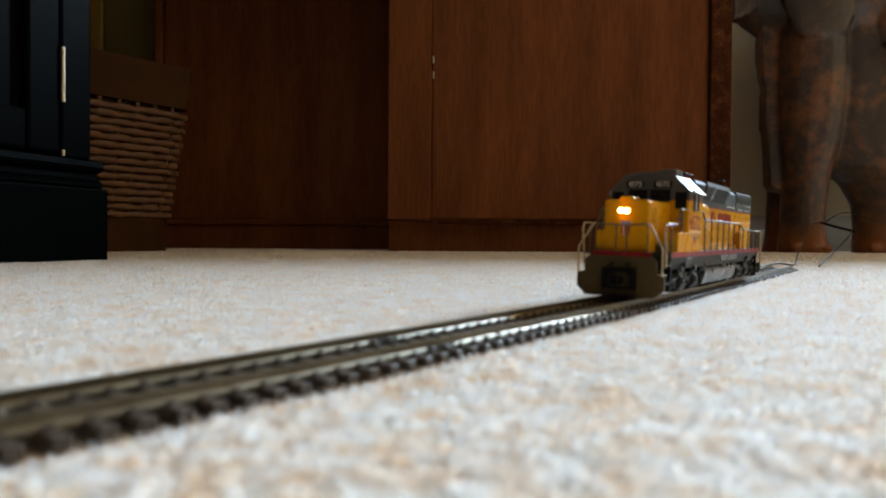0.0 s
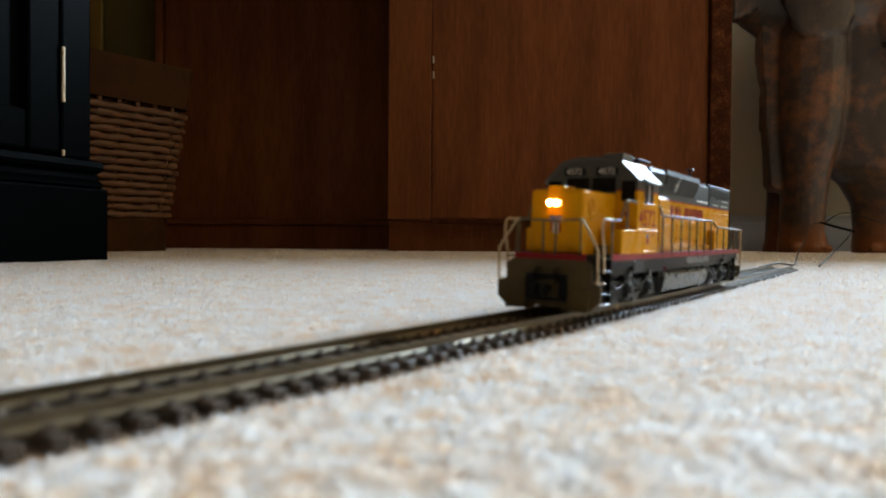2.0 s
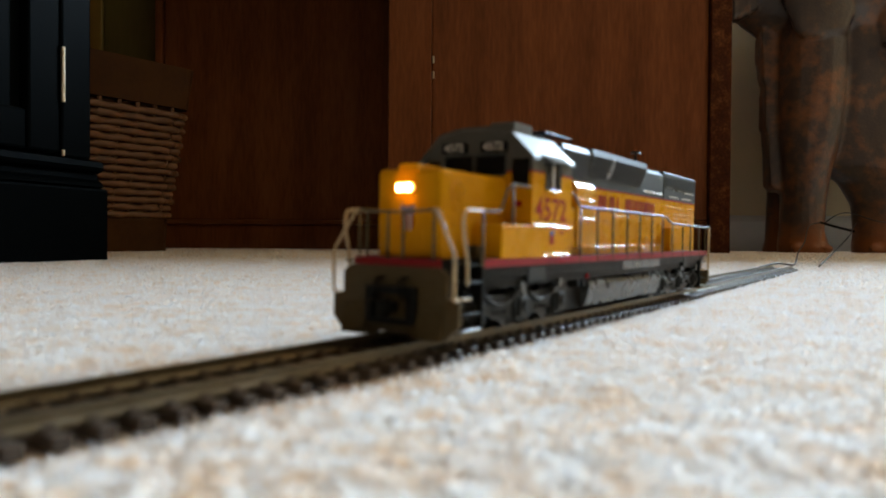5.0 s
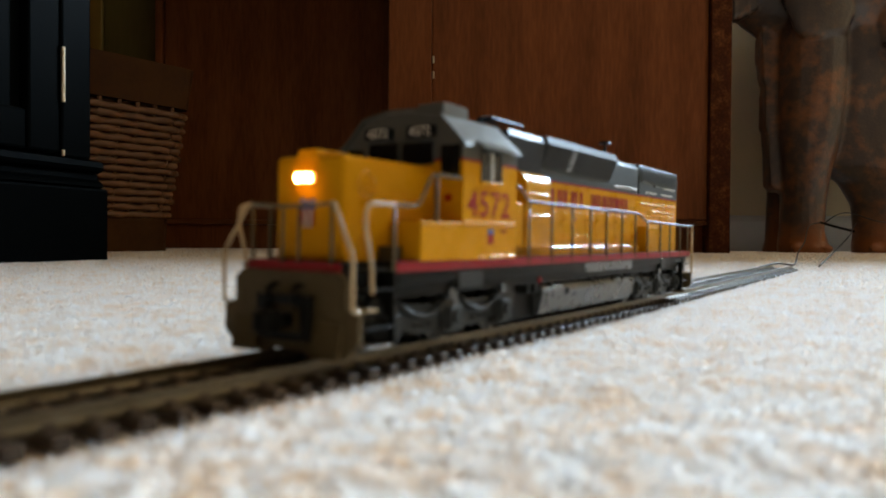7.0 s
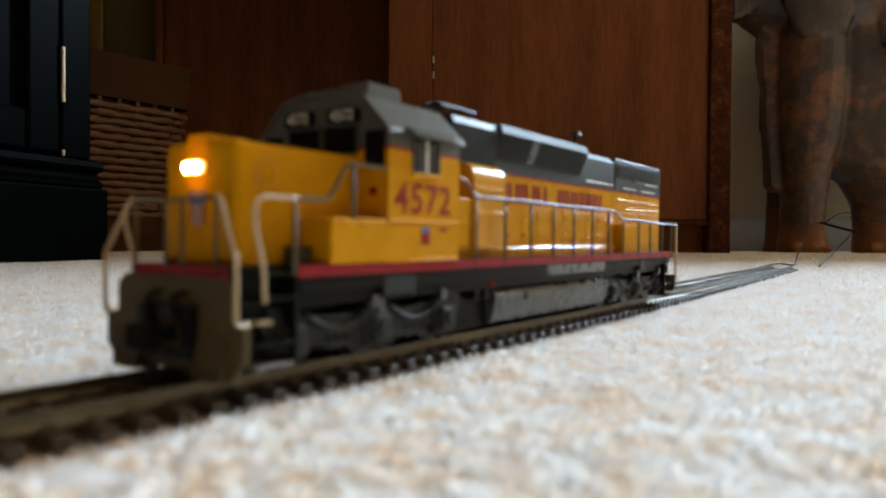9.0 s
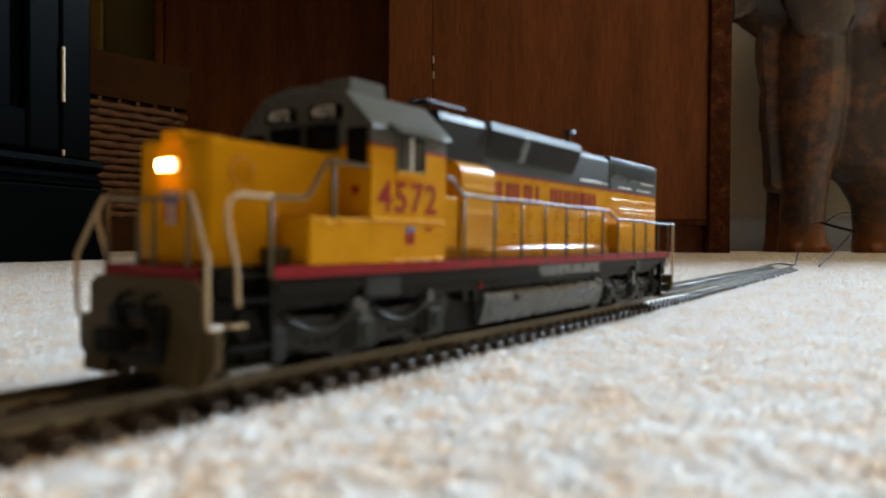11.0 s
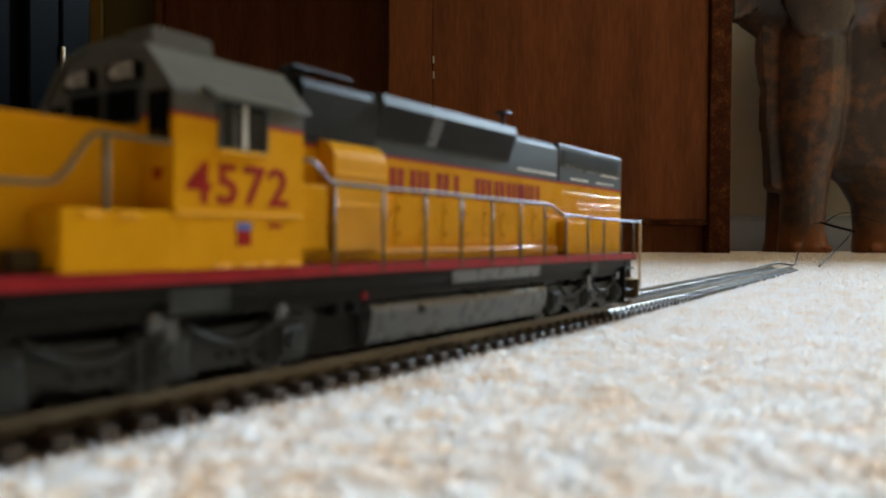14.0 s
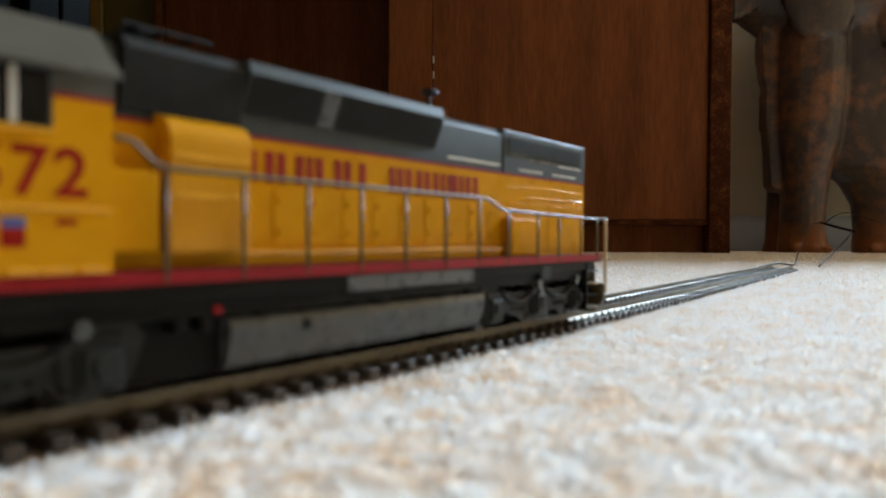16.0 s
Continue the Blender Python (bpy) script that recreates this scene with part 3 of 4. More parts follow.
for dx in (-0.032, 0.0, 0.032):
    blob(EX + dx, EY - 0.052 + abs(dx) * 0.25, 0.010, 0.014, 0.010, 0.012)
    blob(EX + 0.205 + dx * 1.3, EY - 0.036 + abs(dx) * 0.25, 0.010, 0.018, 0.010, 0.012)
for x, z in ((0.664, 0.536), (0.680, 0.538), (0.696, 0.545), (0.711, 0.560), (0.726, 0.578), (0.745, 0.568), (0.766, 0.552)):
    limb([(x, EY - 0.01, z, 0.006, 0.02), (x, EY - 0.01, z + 0.008, 0.012, 0.025), (x, EY - 0.01, 0.75, 0.013, 0.03)], 10)
for v in bm.verts:
    d = noise.noise_vector(v.co * 22) * 0.005 + noise.noise_vector(v.co * 60) * 0.0025
    v.co += Vector((d.x, d.y, d.z if v.co.z > 0.03 else 0))
    v.co.z = max(v.co.z, -0.003)
statue = part("elephant_statue", bm, CARVED, smooth=True)
fuse = statue.modifiers.new("fuse", "REMESH")
fuse.mode, fuse.voxel_size, fuse.use_smooth_shade = "VOXEL", 0.005, True
tagged(statue, "dark carved wooden elephant statue standing on the carpet", "statue")

# ---------------------------------------------------------------- model locomotive
# Its own space, millimetres: x forward, y to its left, z up from the rail tops.
loco = empty("model_locomotive", Matrix.Identity(4), "yellow and grey model diesel locomotive with red stripe, headlight lit", "model train")
K = 0.001


def lpart(name, bm, mat, parent=None, label="", smooth=False):
    return part(name, bm, mat, loco if parent is None else parent, label, smooth, K)


def lbox(name, x0, x1, y0, y1, z0, z1, mat, parent=None, bevel=0.25, seg=2, label=""):
    return lpart(name, box(bmesh.new(), x0, x1, y0, y1, z0, z1, bevel, seg), mat, parent, label)


def rounded(points, r, seg=4):
    """An outline with its corners rounded; r is one radius or one for each corner."""
    out, n = [], len(points)
    for i in range(n):
        p, a, b = Vector(points[i]), Vector(points[i - 1]), Vector(points[(i + 1) % n])
        q = r[i] if isinstance(r, (list, tuple)) else r
        if q <= 0:
            out.append(tuple(p))
            continue
        u, v = p + (a - p).normalized() * q, p + (b - p).normalized() * q
        for k in range(seg + 1):
            t = k / seg
            out.append(tuple((1 - t) ** 2 * u + 2 * t * (1 - t) * p + t * t * v))
    return out


# underframe, walkways and stripes
lbox("underframe", -108, 101, -15.5, 15.5, 11.5, 16.6, UNDER, label="dark underframe")
walkway = lbox("walkway", -112, 101.5, -17.2, 17.2, 16.4, 18.9, UNDER, bevel=0.15, seg=1)
lbox("porch", 101.5, 112.6, -12.6, 12.6, 15.0, 18.9, UNDER, walkway, 0.15, 1)
for sy in (-1, 1):
    lbox("side_stripe", -112, 101.5, min(sy * 17.2, sy * 17.45), max(sy * 17.2, sy * 17.45), 16.9, 19.0, RED, walkway, 0, 1, "red sill stripe")
    lbox("side_sill", -108, 100.5, min(sy * 15.5, sy * 16.9), max(sy * 15.5, sy * 16.9), 14.3, 16.4, UNDER, walkway, 0.1, 1)
lbox("front_stripe", 112.6, 112.9, -12.6, 12.6, 17.0, 19.0, RED, walkway, 0, 1, "red end stripe")


def pilot(front):
    """Plow plate with coupler pocket and steps, at the nose or at the rear."""
    d = 1 if front else -1
    e = 112.6 if front else 111.5
    bm = bmesh.new()
    prism(bm, [(-12.6, 17.0), (12.6, 17.0), (15.0, 15.4), (15.0, 10.2), (18.2, 9.4), (18.2, 4.2), (14.6, 0.7), (5.5, 0.4), (4.5, 1.6), (-4.5, 1.6), (-5.5, 0.4), (-14.6, 0.7), (-18.2, 4.2), (-18.2, 9.4), (-15.0, 10.2), (-15.0, 15.4)], d * e, d * (e + 1.4), "x")
    pl = lpart("pilot", bm, PILOT, None, "dark brown pilot plate")
    for sy in (-1, 1):
        bm = bmesh.new()
        prism(bm, [(d * (e + 1.3), 7.6), (d * (e + 1.7), 7.6), (d * (e + 2.9), 1.6), (d * (e + 2.7), 0.6), (d * (e + 1.9), 0.6)], *sorted([sy * 7.4, sy * 14.5]), "y")
        lpart("plow_blade", bm, PILOT, pl, "slanted brown plow blade")
    bm = bmesh.new()
    for y0, y1, z0, z1 in ((-7.2, -4.6, 3.6, 12.4), (4.6, 7.2, 3.6, 12.4), (-4.6, 4.6, 10.4, 12.4), (-4.6, 4.6, 3.6, 4.8)):
        box(bm, min(d * (e + 1.3), d * (e + 3.0)), max(d * (e + 1.3), d * (e + 3.0)), y0, y1, z0, z1, 0.15)
    lpart("coupler_pocket", bm, UNDER, pl)
    bm = bmesh.new()
    box(bm, min(d * e, d * (e + 5.0)), max(d * e, d * (e + 5.0)), -1.5, 1.5, 6.2, 8.6, 0.3)
    prism(bm, rounded([(-2.4, 5.2), (1.6, 5.2), (1.6, 9.6), (-2.4, 9.6)], 0.5, 2), d * (e + 4.6), d * (e + 6.8), "x")
    box(bm, min(d * (e + 6.6), d * (e + 8.6)), max(d * (e + 6.6), d * (e + 8.6)), -2.3, -0.9, 5.4, 9.4, 0.3)
    box(bm, min(d * (e + 6.6), d * (e + 9.0)), max(d * (e + 6.6), d * (e + 9.0)), 0.7, 1.6, 5.4, 9.4, 0.3)
    lpart("coupler", bm, UNDER, pl, "black knuckle coupler")
    for y in (-3.6, -2.6, 3.2, 4.4):
        bm = bmesh.new()
        tube(bm, soft_line([(d * (e + 1.2), y, 14.5), (d * (e + 3.4), y, 13.6), (d * (e + 3.6), y * 1.05, 11.5), (d * (e + 2.6), y * 1.1, 9.4)], 4), 0.28, 6)
        lpart("air_hose", bm, UNDER, pl)
    for sy in (-1, 1):
        st = lbox("step_well", min(d * 101.2, d * 110.2), max(d * 101.2, d * 110.2), min(sy * 12.2, sy * 13.0), max(sy * 12.2, sy * 13.0), 2.2, 18.6, UNDER, None, 0.1, 1)
        for z in (2.6, 6.2, 9.8, 13.6, 17.6):
            lbox("step", min(d * (107 if 9 < z < 10 else 102), d * 110.4), max(d * (107 if 9 < z < 10 else 102), d * 110.4), min(sy * 12.9, sy * 17.3), max(sy * 12.9, sy * 17.3), z - 0.22, z + 0.22, TREAD if z < 3 else (CREAM if 9 < z < 10 else UNDER), st, 0.08, 1)
        lbox("step_side", min(d * 101.2, d * 102), max(d * 101.2, d * 102), min(sy * 12.9, sy * 17.2), max(sy * 12.9, sy * 17.2), 2.2, 18.6, UNDER, st, 0.1, 1)
    return pl


pilot(True)
pilot(False)

# nose
bm = bmesh.new()
prism(bm, rounded([(-9.4, 18.9), (9.4, 18.9), (9.4, 40.2), (-9.4, 40.2)], [0, 0, 1.6, 1.6], 5), 77.4, 108.6, "x")
front = [f for f in bm.faces if f.normal.x > 0.9]
bmesh.ops.bevel(bm, geom=list({e for f in front for e in f.edges}), offset=1.3, segments=3, affect="EDGES", profile=0.5)
nose = lpart("nose", bm, YELLOW, None, "yellow short nose", "auto")
bm = bmesh.new()
prism(bm, rounded([(-2.9, 39.4), (2.9, 39.4), (2.9, 41.4), (-2.9, 41.4)], [0, 0, 0.8, 0.8], 3), 99.5, 108.7, "x")
lpart("headlight_housing", bm, YELLOW, nose)
bm = bmesh.new()
prism(bm, rounded([(-3.4, 34.5), (1.9, 34.5), (1.9, 36.7), (-3.4, 36.7)], 1.05, 4), 108.4, 109.2, "x")
lpart("headlight_bezel", bm, GLOW, nose, "glowing amber headlight surround")
for y in (-2.05, 0.5):
    lpart("headlight", disc(bmesh.new(), (109.35, y, 35.6), (1, 0, 0), 0.85, 0.5, 20), LAMP, nose, "lit warm white headlight")
for y in (-1.6,):
    bm = bmesh.new()
    tube(bm, [(98, y, 40.6), (98, y, 42.2)], 0.35, 8)
    lpart("nose_fitting", bm, CREAM, nose)
# grab irons and latch on the nose
for z in (23.5, 27, 30.5, 34):
    bm = bmesh.new()
    tube(bm, [(99.5, 9.3, z), (99.5, 10.2, z), (103.3, 10.2, z), (103.3, 9.3, z)], 0.22, 6)
    lpart("grab_iron", bm, YELLOW, nose)
lpart("sand_filler", disc(bmesh.new(), (107.2, 8.6, 30.6), (1, 0.8, 0), 0.8, 1.0, 12), PALE, nose)
bm = bmesh.new()
ring = [(101.5 + 2.6 * math.cos(2 * math.pi * k / 20), 9.55, 34.6 + 2.6 * math.sin(2 * math.pi * k / 20)) for k in range(21)]
tube(bm, ring, 0.3, 6)
lpart("hatch_ring", bm, PALE, nose, "raised round hatch rim", True)
bm = bmesh.new()
prism(bm, rounded([(-4.6, 19.2), (4.6, 19.2), (4.6, 25.5), (-4.6, 25.5)], 0.6, 3), 108.6, 108.85, "x")
lpart("nose_door", bm, YELLOW, nose)
# shield emblem in plain shapes
bm = bmesh.new()
prism(bm, rounded([(-2.0, 29.2), (2.0, 29.2), (2.0, 31.6), (0, 31.0), (-2.0, 31.6)], [0, 0, 0.3, 0.2, 0.3], 2), 108.65, 108.8, "x")
lpart("emblem_band", bm, BLUE, nose, "plain blue emblem band")
for i in range(5):
    y0 = -1.8 + i * 0.74
    lpart("emblem_stripe", prism(bmesh.new(), [(y0, 29.1), (y0 + 0.68, 29.1), (y0 + 0.68, 26.0 - 0.7 * (i in (1, 2, 3))), (y0, 26.0 - 0.7 * (i in (1, 2, 3)))], 108.65, 108.78, "x"), (LETTER, WHITE)[i % 2], nose)

# cab
CP = [(-17.6, 18.9), (17.6, 18.9), (17.6, 41.3), (-17.6, 41.3)]
cab = lpart("cab_lower", prism(bmesh.new(), CP, 52.0, 77.5, "x"), YELLOW, None, "yellow lower cab")
lbox("cab_red_line", 51.95, 77.55, -17.65, 17.65, 41.3, 41.9, RED, cab, 0, 1)
UP = [(-17.6, 41.9), (17.6, 41.9), (17.6, 45.0), (11.0, 51.6), (4.0, 53.2), (-4.0, 53.2), (-11.0, 51.6), (-17.6, 45.0)]
upper = lpart("cab_upper", prism(bmesh.new(), UP, 52.0, 77.5, "x"), CABGREY, cab, "grey upper cab")
ROOF_O = [(18.4, 44.6), (18.2, 45.4), (11.3, 52.4), (4.1, 54.0), (-4.1, 54.0), (-11.3, 52.4), (-18.2, 45.4), (-18.4, 44.6), (-17.7, 45.0), (-11.0, 51.6), (-4.0, 53.2), (4.0, 53.2), (11.0, 51.6), (17.7, 45.0)]
lpart("cab_roof", prism(bmesh.new(), ROOF_O, 51.0, 78.2, "x"), CABGREY, cab, "grey cab roof")
bm = bmesh.new()
prism(bm, rounded([(66.0, 52.0), (77.0, 52.0), (77.0, 55.0), (66.6, 55.0)], 0.4, 2), 4.5, 11.6, "y")
lpart("air_conditioner", bm, CABGREY, cab, "grey roof air conditioner box")


def pane(name, outline, a, b, axis, mat, parent, label=""):
    return lpart(name, prism(bmesh.new(), rounded(outline, 0.5, 3), a, b, axis), mat, parent, label)


def frame_strip(outline, a, b, axis, w, mat, parent, name="window_frame"):
    """A rim round an outline, as one mesh."""
    cx = sum(p for p, _ in outline) / len(outline)
    cz = sum(q for _, q in outline) / len(outline)
    ro = rounded(outline, 0.5, 3)
    big = []
    for p, q in ro:
        d = Vector((p - cx, q - cz))
        big.append((p + w * (1 if d.x > 0 else -1), q + w * (1 if d.y > 0 else -1)))
    bm = bmesh.new()

    def at(p, q, d):
        return {"x": (d, p, q), "y": (p, d, q)}[axis]
    rings = [[bm.verts.new(at(p, q, d)) for p, q in o] for o, d in ((ro, a), (ro, b), (big, b), (big, a))]
    n = len(ro)
    for u, v in zip(rings, rings[1:]):
        for i in range(n):
            bm.faces.new((u[i], u[(i + 1) % n], v[(i + 1) % n], v[i]))
    bmesh.ops.recalc_face_normals(bm, faces=bm.faces)
    return lpart(name, bm, mat, parent)


for sy in (-1, 1):
    o = sorted([sy * 0.7, sy * 9.4])
    ol = [(o[0], 41.0), (o[1], 41.0), (o[1], 46.0), (o[0], 46.0)]
    pane("windscreen", ol, 77.45, 77.75, "x", GLASS, cab, "dark windscreen pane")
    frame_strip(ol, 77.4, 77.95, "x", 0.35, GREY, cab)
    o = sorted([sy * 11.6, sy * 16.6])
    ol = [(o[0], 37.6), (o[1], 37.6), (o[1], 45.0), (o[0], 45.0)]
    pane("front_side_window", ol, 77.45, 77.75, "x", GLASS, cab, "dark tall front window")
    o = sorted([sy * 2.2, sy * 10.2])
    nb = pane("number_board", [(o[0], 46.9), (o[1], 46.9), (o[1], 49.8), (o[0], 49.8)], 77.4, 78.6, "x", BLACK, cab, "black number board with white digits")
    cu = bpy.data.curves.new("digits", "FONT")
    cu.body, cu.size, cu.extrude, cu.offset, cu.align_x, cu.align_y = "4572", 0.0031, 0.00004, 0.00004, "CENTER", "CENTER"
    cu.materials.append(WHITE)
    d = new("board_number", cu)
    d.parent = nb
    d.matrix_basis = pose(0.07868, sy * 0.0062, 0.04835, 90, 0, 90)
    # side windows, sun shade, door
    a, b = sorted([sy * 17.55, sy * 17.75])
    ol = [(60.6, 37.4), (69.4, 37.4), (69.4, 44.2), (60.6, 44.2)]
    w = pane("side_window", ol, a, b, "y", GLASS, cab, "dark sliding cab window")
    a, b = sorted([sy * 17.5, sy * 18.0])
    frame_strip(ol, a, b, "y", 0.4, GREY, cab)
    a, b = sorted([sy * 17.6, sy * 17.95])
    lbox("window_bar", 64.4, 65.3, a, b, 37.4, 44.2, WHITE, w, 0.05, 1)
    lbox("window_bar", 66.6, 67.1, a, b, 37.4, 44.2, TANK, w, 0.05, 1)
    lbox("window_sill", 60.0, 70.0, a, max(b, a + 0.9) if sy > 0 else b, 36.5, 37.1, PALE, w, 0.1, 1)
    bm = bmesh.new()
    prism(bm, [(sy * 17.6, 46.4), (sy * 20.6, 44.6), (sy * 20.6, 44.2), (sy * 17.6, 45.7)], 57.5, 72.5, "x")
    lpart("sun_shade", bm, CABGREY, cab, "grey window sun shade")
    # low equipment boxes beside the nose
    a, b = sorted([sy * 9.4, sy * 17.75])
    lbox("battery_box", 77.5, 94.0, a, b, 18.9, 27.4, YELLOW, cab, 0.4, 2, "yellow battery box")
    lbox("nose_step", 94.0, 97.6, *sorted([sy * 9.4, sy * 13.2]), 18.9, 22.0, PILOT, cab, 0.2, 1, "dark step beside the nose")
    a, b = sorted([sy * 17.6, sy * 17.95])
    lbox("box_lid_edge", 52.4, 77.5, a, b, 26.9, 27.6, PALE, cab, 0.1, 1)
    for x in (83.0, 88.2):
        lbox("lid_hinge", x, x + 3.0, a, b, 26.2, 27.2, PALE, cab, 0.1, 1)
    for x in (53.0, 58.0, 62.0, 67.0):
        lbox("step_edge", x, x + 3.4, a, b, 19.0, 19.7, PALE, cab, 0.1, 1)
    a, b = sorted([sy * 17.6, sy * 17.72])
    lbox("emblem_band", 63.4, 66.2, a, b, 24.8, 26.0, BLUE, cab, 0, 1, "plain blue emblem band")
    lbox("emblem_field", 63.4, 66.2, a, b, 22.4, 24.8, LETTER, cab, 0, 1)
    lbox("small_marking", 57.0, 59.6, a, b, 25.2, 25.9, LETTER, cab, 0, 1, "illegible small marking")
    lbox("door_marking", 77.52, 77.62, *sorted([sy * 12.8, sy * 14.6]), 32.2, 33.8, LETTER, cab, 0, 1, "illegible small marking")
    cu = bpy.data.curves.new("road_number", "FONT")
    cu.body, cu.size, cu.extrude, cu.offset, cu.space_character, cu.align_x, cu.align_y = "4572", 0.0084, 0.00004, 0.00016, 1.12, "CENTER", "CENTER"
    cu.materials.append(LETTER)
    d = new("road_number", cu)
    d.parent = cab
    d.matrix_basis = pose(0.0655, sy * 0.01766, 0.0315, 90, 0, 180 if sy > 0 else 0) @ Matrix.Diagonal((1.10, 1.03, 1, 1))
# long hood
hood = lpart("hood_lower", box(bmesh.new(), -112.6, 52.0, -10.8, 10.8, 18.9, 40.6, 0.0), YELLOW, None, "yellow long hood")
lbox("hood_red_line", -112.7, 52.0, -10.9, 10.9, 40.6, 41.2, RED, hood, 0, 1)
bm = bmesh.new()
prism(bm, rounded([(-10.8, 41.2), (10.8, 41.2), (10.8, 51.6), (-10.8, 51.6)], [0, 0, 1.2, 1.2], 4), -61.0, 52.0, "x")
lpart("hood_upper", bm, GREY, hood, "grey upper hood", "auto")
bm = bmesh.new()
prism(bm, rounded([(-10.9, 41.2), (10.9, 41.2), (10.9, 52.8), (-10.9, 52.8)], [0, 0, 0.8, 0.8], 4), -112.6, -62.0, "x")
rad = lpart("radiator_section", bm, GREY, hood, "grey radiator section of the hood")
for sy in (-1, 1):
    a, b = sorted([sy * 10.8, sy * 12.6])
    lbox("hood_ledge", -58.0, 52.0, a, b, 18.9, 21.4, YELLOW, hood, 0.3, 2)
    a, b = sorted([sy * 12.5, sy * 12.75])
    # bright reflection along the ledge, drawn as a pale strip
    lbox("ledge_glint", -58.0, 26.0, a, b, 20.6, 21.5, PALE, hood, 0.08, 1)
    a, b = sorted([sy * 10.75, sy * 10.92])
    x = 18.0
    while x > -60:
        d = lbox("hood_door", x - 8.4, x, a, b, 22.2, 32.4 if x > -52 else 30.5, YELLOW, hood, 0.12, 1)
        aa, bb = sorted([sy * 11.0, sy * 11.5])
        for zz in (24.2, 29.6):
            lbox("latch", x - 1.7, x - 0.8, aa, bb, zz, zz + 0.9, YELLOW, d, 0.1, 1)
        x -= 9.0
    lbox("rear_door", -110.5, -88.0, a, b, 20.2, 33.5, YELLOW, hood, 0.12, 1)
    lbox("rear_door", -86.8, -64.0, a, b, 20.2, 33.5, YELLOW, hood, 0.12, 1)
    aa, bb = sorted([sy * 10.8, sy * 14.6])
    lbox("sand_box", -75.0, -60.5, aa, bb, 18.9, 29.0, YELLOW, hood, 0.5, 2, "yellow equipment box on the walkway")
    for x0, x1, zz in ((-111.5, -64, 37.6), (-111.5, -74, 34.8)):
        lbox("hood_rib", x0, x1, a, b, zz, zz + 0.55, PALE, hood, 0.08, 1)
    # louvre highlights painted as short white and grey bars
    for x0, x1, zz in ((-74, -63.5, 46.2), (-92, -76, 45.4), (-110, -94, 45.0), (-60, -36, 42.6), (-84, -70, 42.2), (-106, -90, 42.2)):
        lbox("grille_glint", x0, x1, a, b, zz, zz + 0.6, WHITE if zz < 45.2 else TANK, rad, 0.08, 1)
    lbox("radiator_grille", -110.5, -64, a, b, 46.6, 51.2, DARKGREY, rad, 0.1, 1)
    for i in range(9):
        aa, bb = sorted([sy * 11.0, sy * 11.25])
        lbox("louvre", -110.2, -64.3, aa, bb, 46.9 + i * 0.48, 47.1 + i * 0.48, GREY, rad, 0, 1)
    # dark filter box and the flared dynamic brake housing
    bm = bmesh.new()
    prism(bm, [(sy * 9.0, 41.6), (sy * 11.4, 42.2), (sy * 13.0, 51.0), (sy * 12.2, 52.6), (sy * 5.0, 53.2)], 25.8, 47.4, "x")
    fb = lpart("filter_box", bm, DARKGREY, hood, "dark grey intake filter box")
    bm = bmesh.new()
    prism(bm, [(sy * 9.0, 43.6), (sy * 11.0, 44.4), (sy * 13.6, 51.0), (sy * 13.0, 53.2), (sy * 5.0, 54.0)], -30.6, 25.2, "x")
    br = lpart("brake_housing", bm, GREY, hood, "flared grey dynamic brake housing")
    for x0, x1, mt, nm in ((-30.2, 3.0, DARKGREY, "intake_grille"), (7.8, 24.8, DARKGREY, "intake_grille"), (3.4, 7.4, TANK, "access_plate")):
        bm = bmesh.new()
        prism(bm, [(sy * 11.15, 44.6), (sy * 13.75, 51.0), (sy * 13.3, 51.2), (sy * 10.8, 44.7)], x0, x1, "x")
        gr = lpart(nm, bm, mt, br)
        if nm == "intake_grille":
            k = 6
            for i in range(k):
                f0 = (i + 0.6) / (k + 0.2)
                yy, zz = sy * (11.2 + 2.6 * f0), 44.6 + 6.4 * f0
                bm = bmesh.new()
                tube(bm, [(x0 + 0.3, yy, zz), (x1 - 0.3, yy, zz)], 0.16, 5)
                lpart("slat", bm, UNDER, gr)
    # bulged cabinet behind the cab
    bm = bmesh.new()
    o = rounded([(sy * 10.6, 21.4), (sy * 15.2, 21.4), (sy * 15.2, 41.4), (sy * 10.6, 42.4)], [0, 0, 3.6, 0], 12)
    prism(bm, o, 26.4, 41.6, "x")
    bl = lpart("blower_duct", bm, GLOSSY, hood, "yellow bulged blower duct", "auto")
    aa, bb = sorted([sy * 15.15, sy * 15.4])
    for zz in (35.4, 29.6):
        lbox("duct_rib", 26.6, 41.4, aa, bb, zz, zz + 0.8, PALE, bl, 0.08, 1)
    # lettering of the maker's road is drawn as plain bars
    aa, bb = sorted([sy * 10.8, sy * 10.98])
    for x0, widths, gap in ((23.6, (5.6, 6.2, 1.4, 6.8, 6.2), 1.0), (-14.4, (4.6, 5.6, 5.2, 1.4, 4.0, 1.4, 5.2), 1.2)):
        xx = x0
        for ww in widths:
            strokes = ((0, 1.4),) if ww < 2 else ((0, 1.8), (ww - 1.8, ww))
            for p, q in strokes:
                lbox("letter_bar", xx - q, xx - p, aa, bb, 33.3, 38.8, LETTER, hood, 0, 1)
            xx -= ww + gap
    lbox("side_cabinet", 43.6, 52.0, *sorted([sy * 10.8, sy * 15.4]), 21.4, 33.2, YELLOW, hood, 0.4, 2, "yellow side cabinet behind the cab")
lbox("hood_top", -60.5, 50.0, -9.5, 9.5, 51.5, 52.4, GREY, hood, 0.2, 1)
for x in (-72, -86, -100):
    lpart("roof_fan", disc(bmesh.new(), (x, 0, 53.2), (0, 0, 1), 6.2, 1.6, 24), DARKGREY, hood)
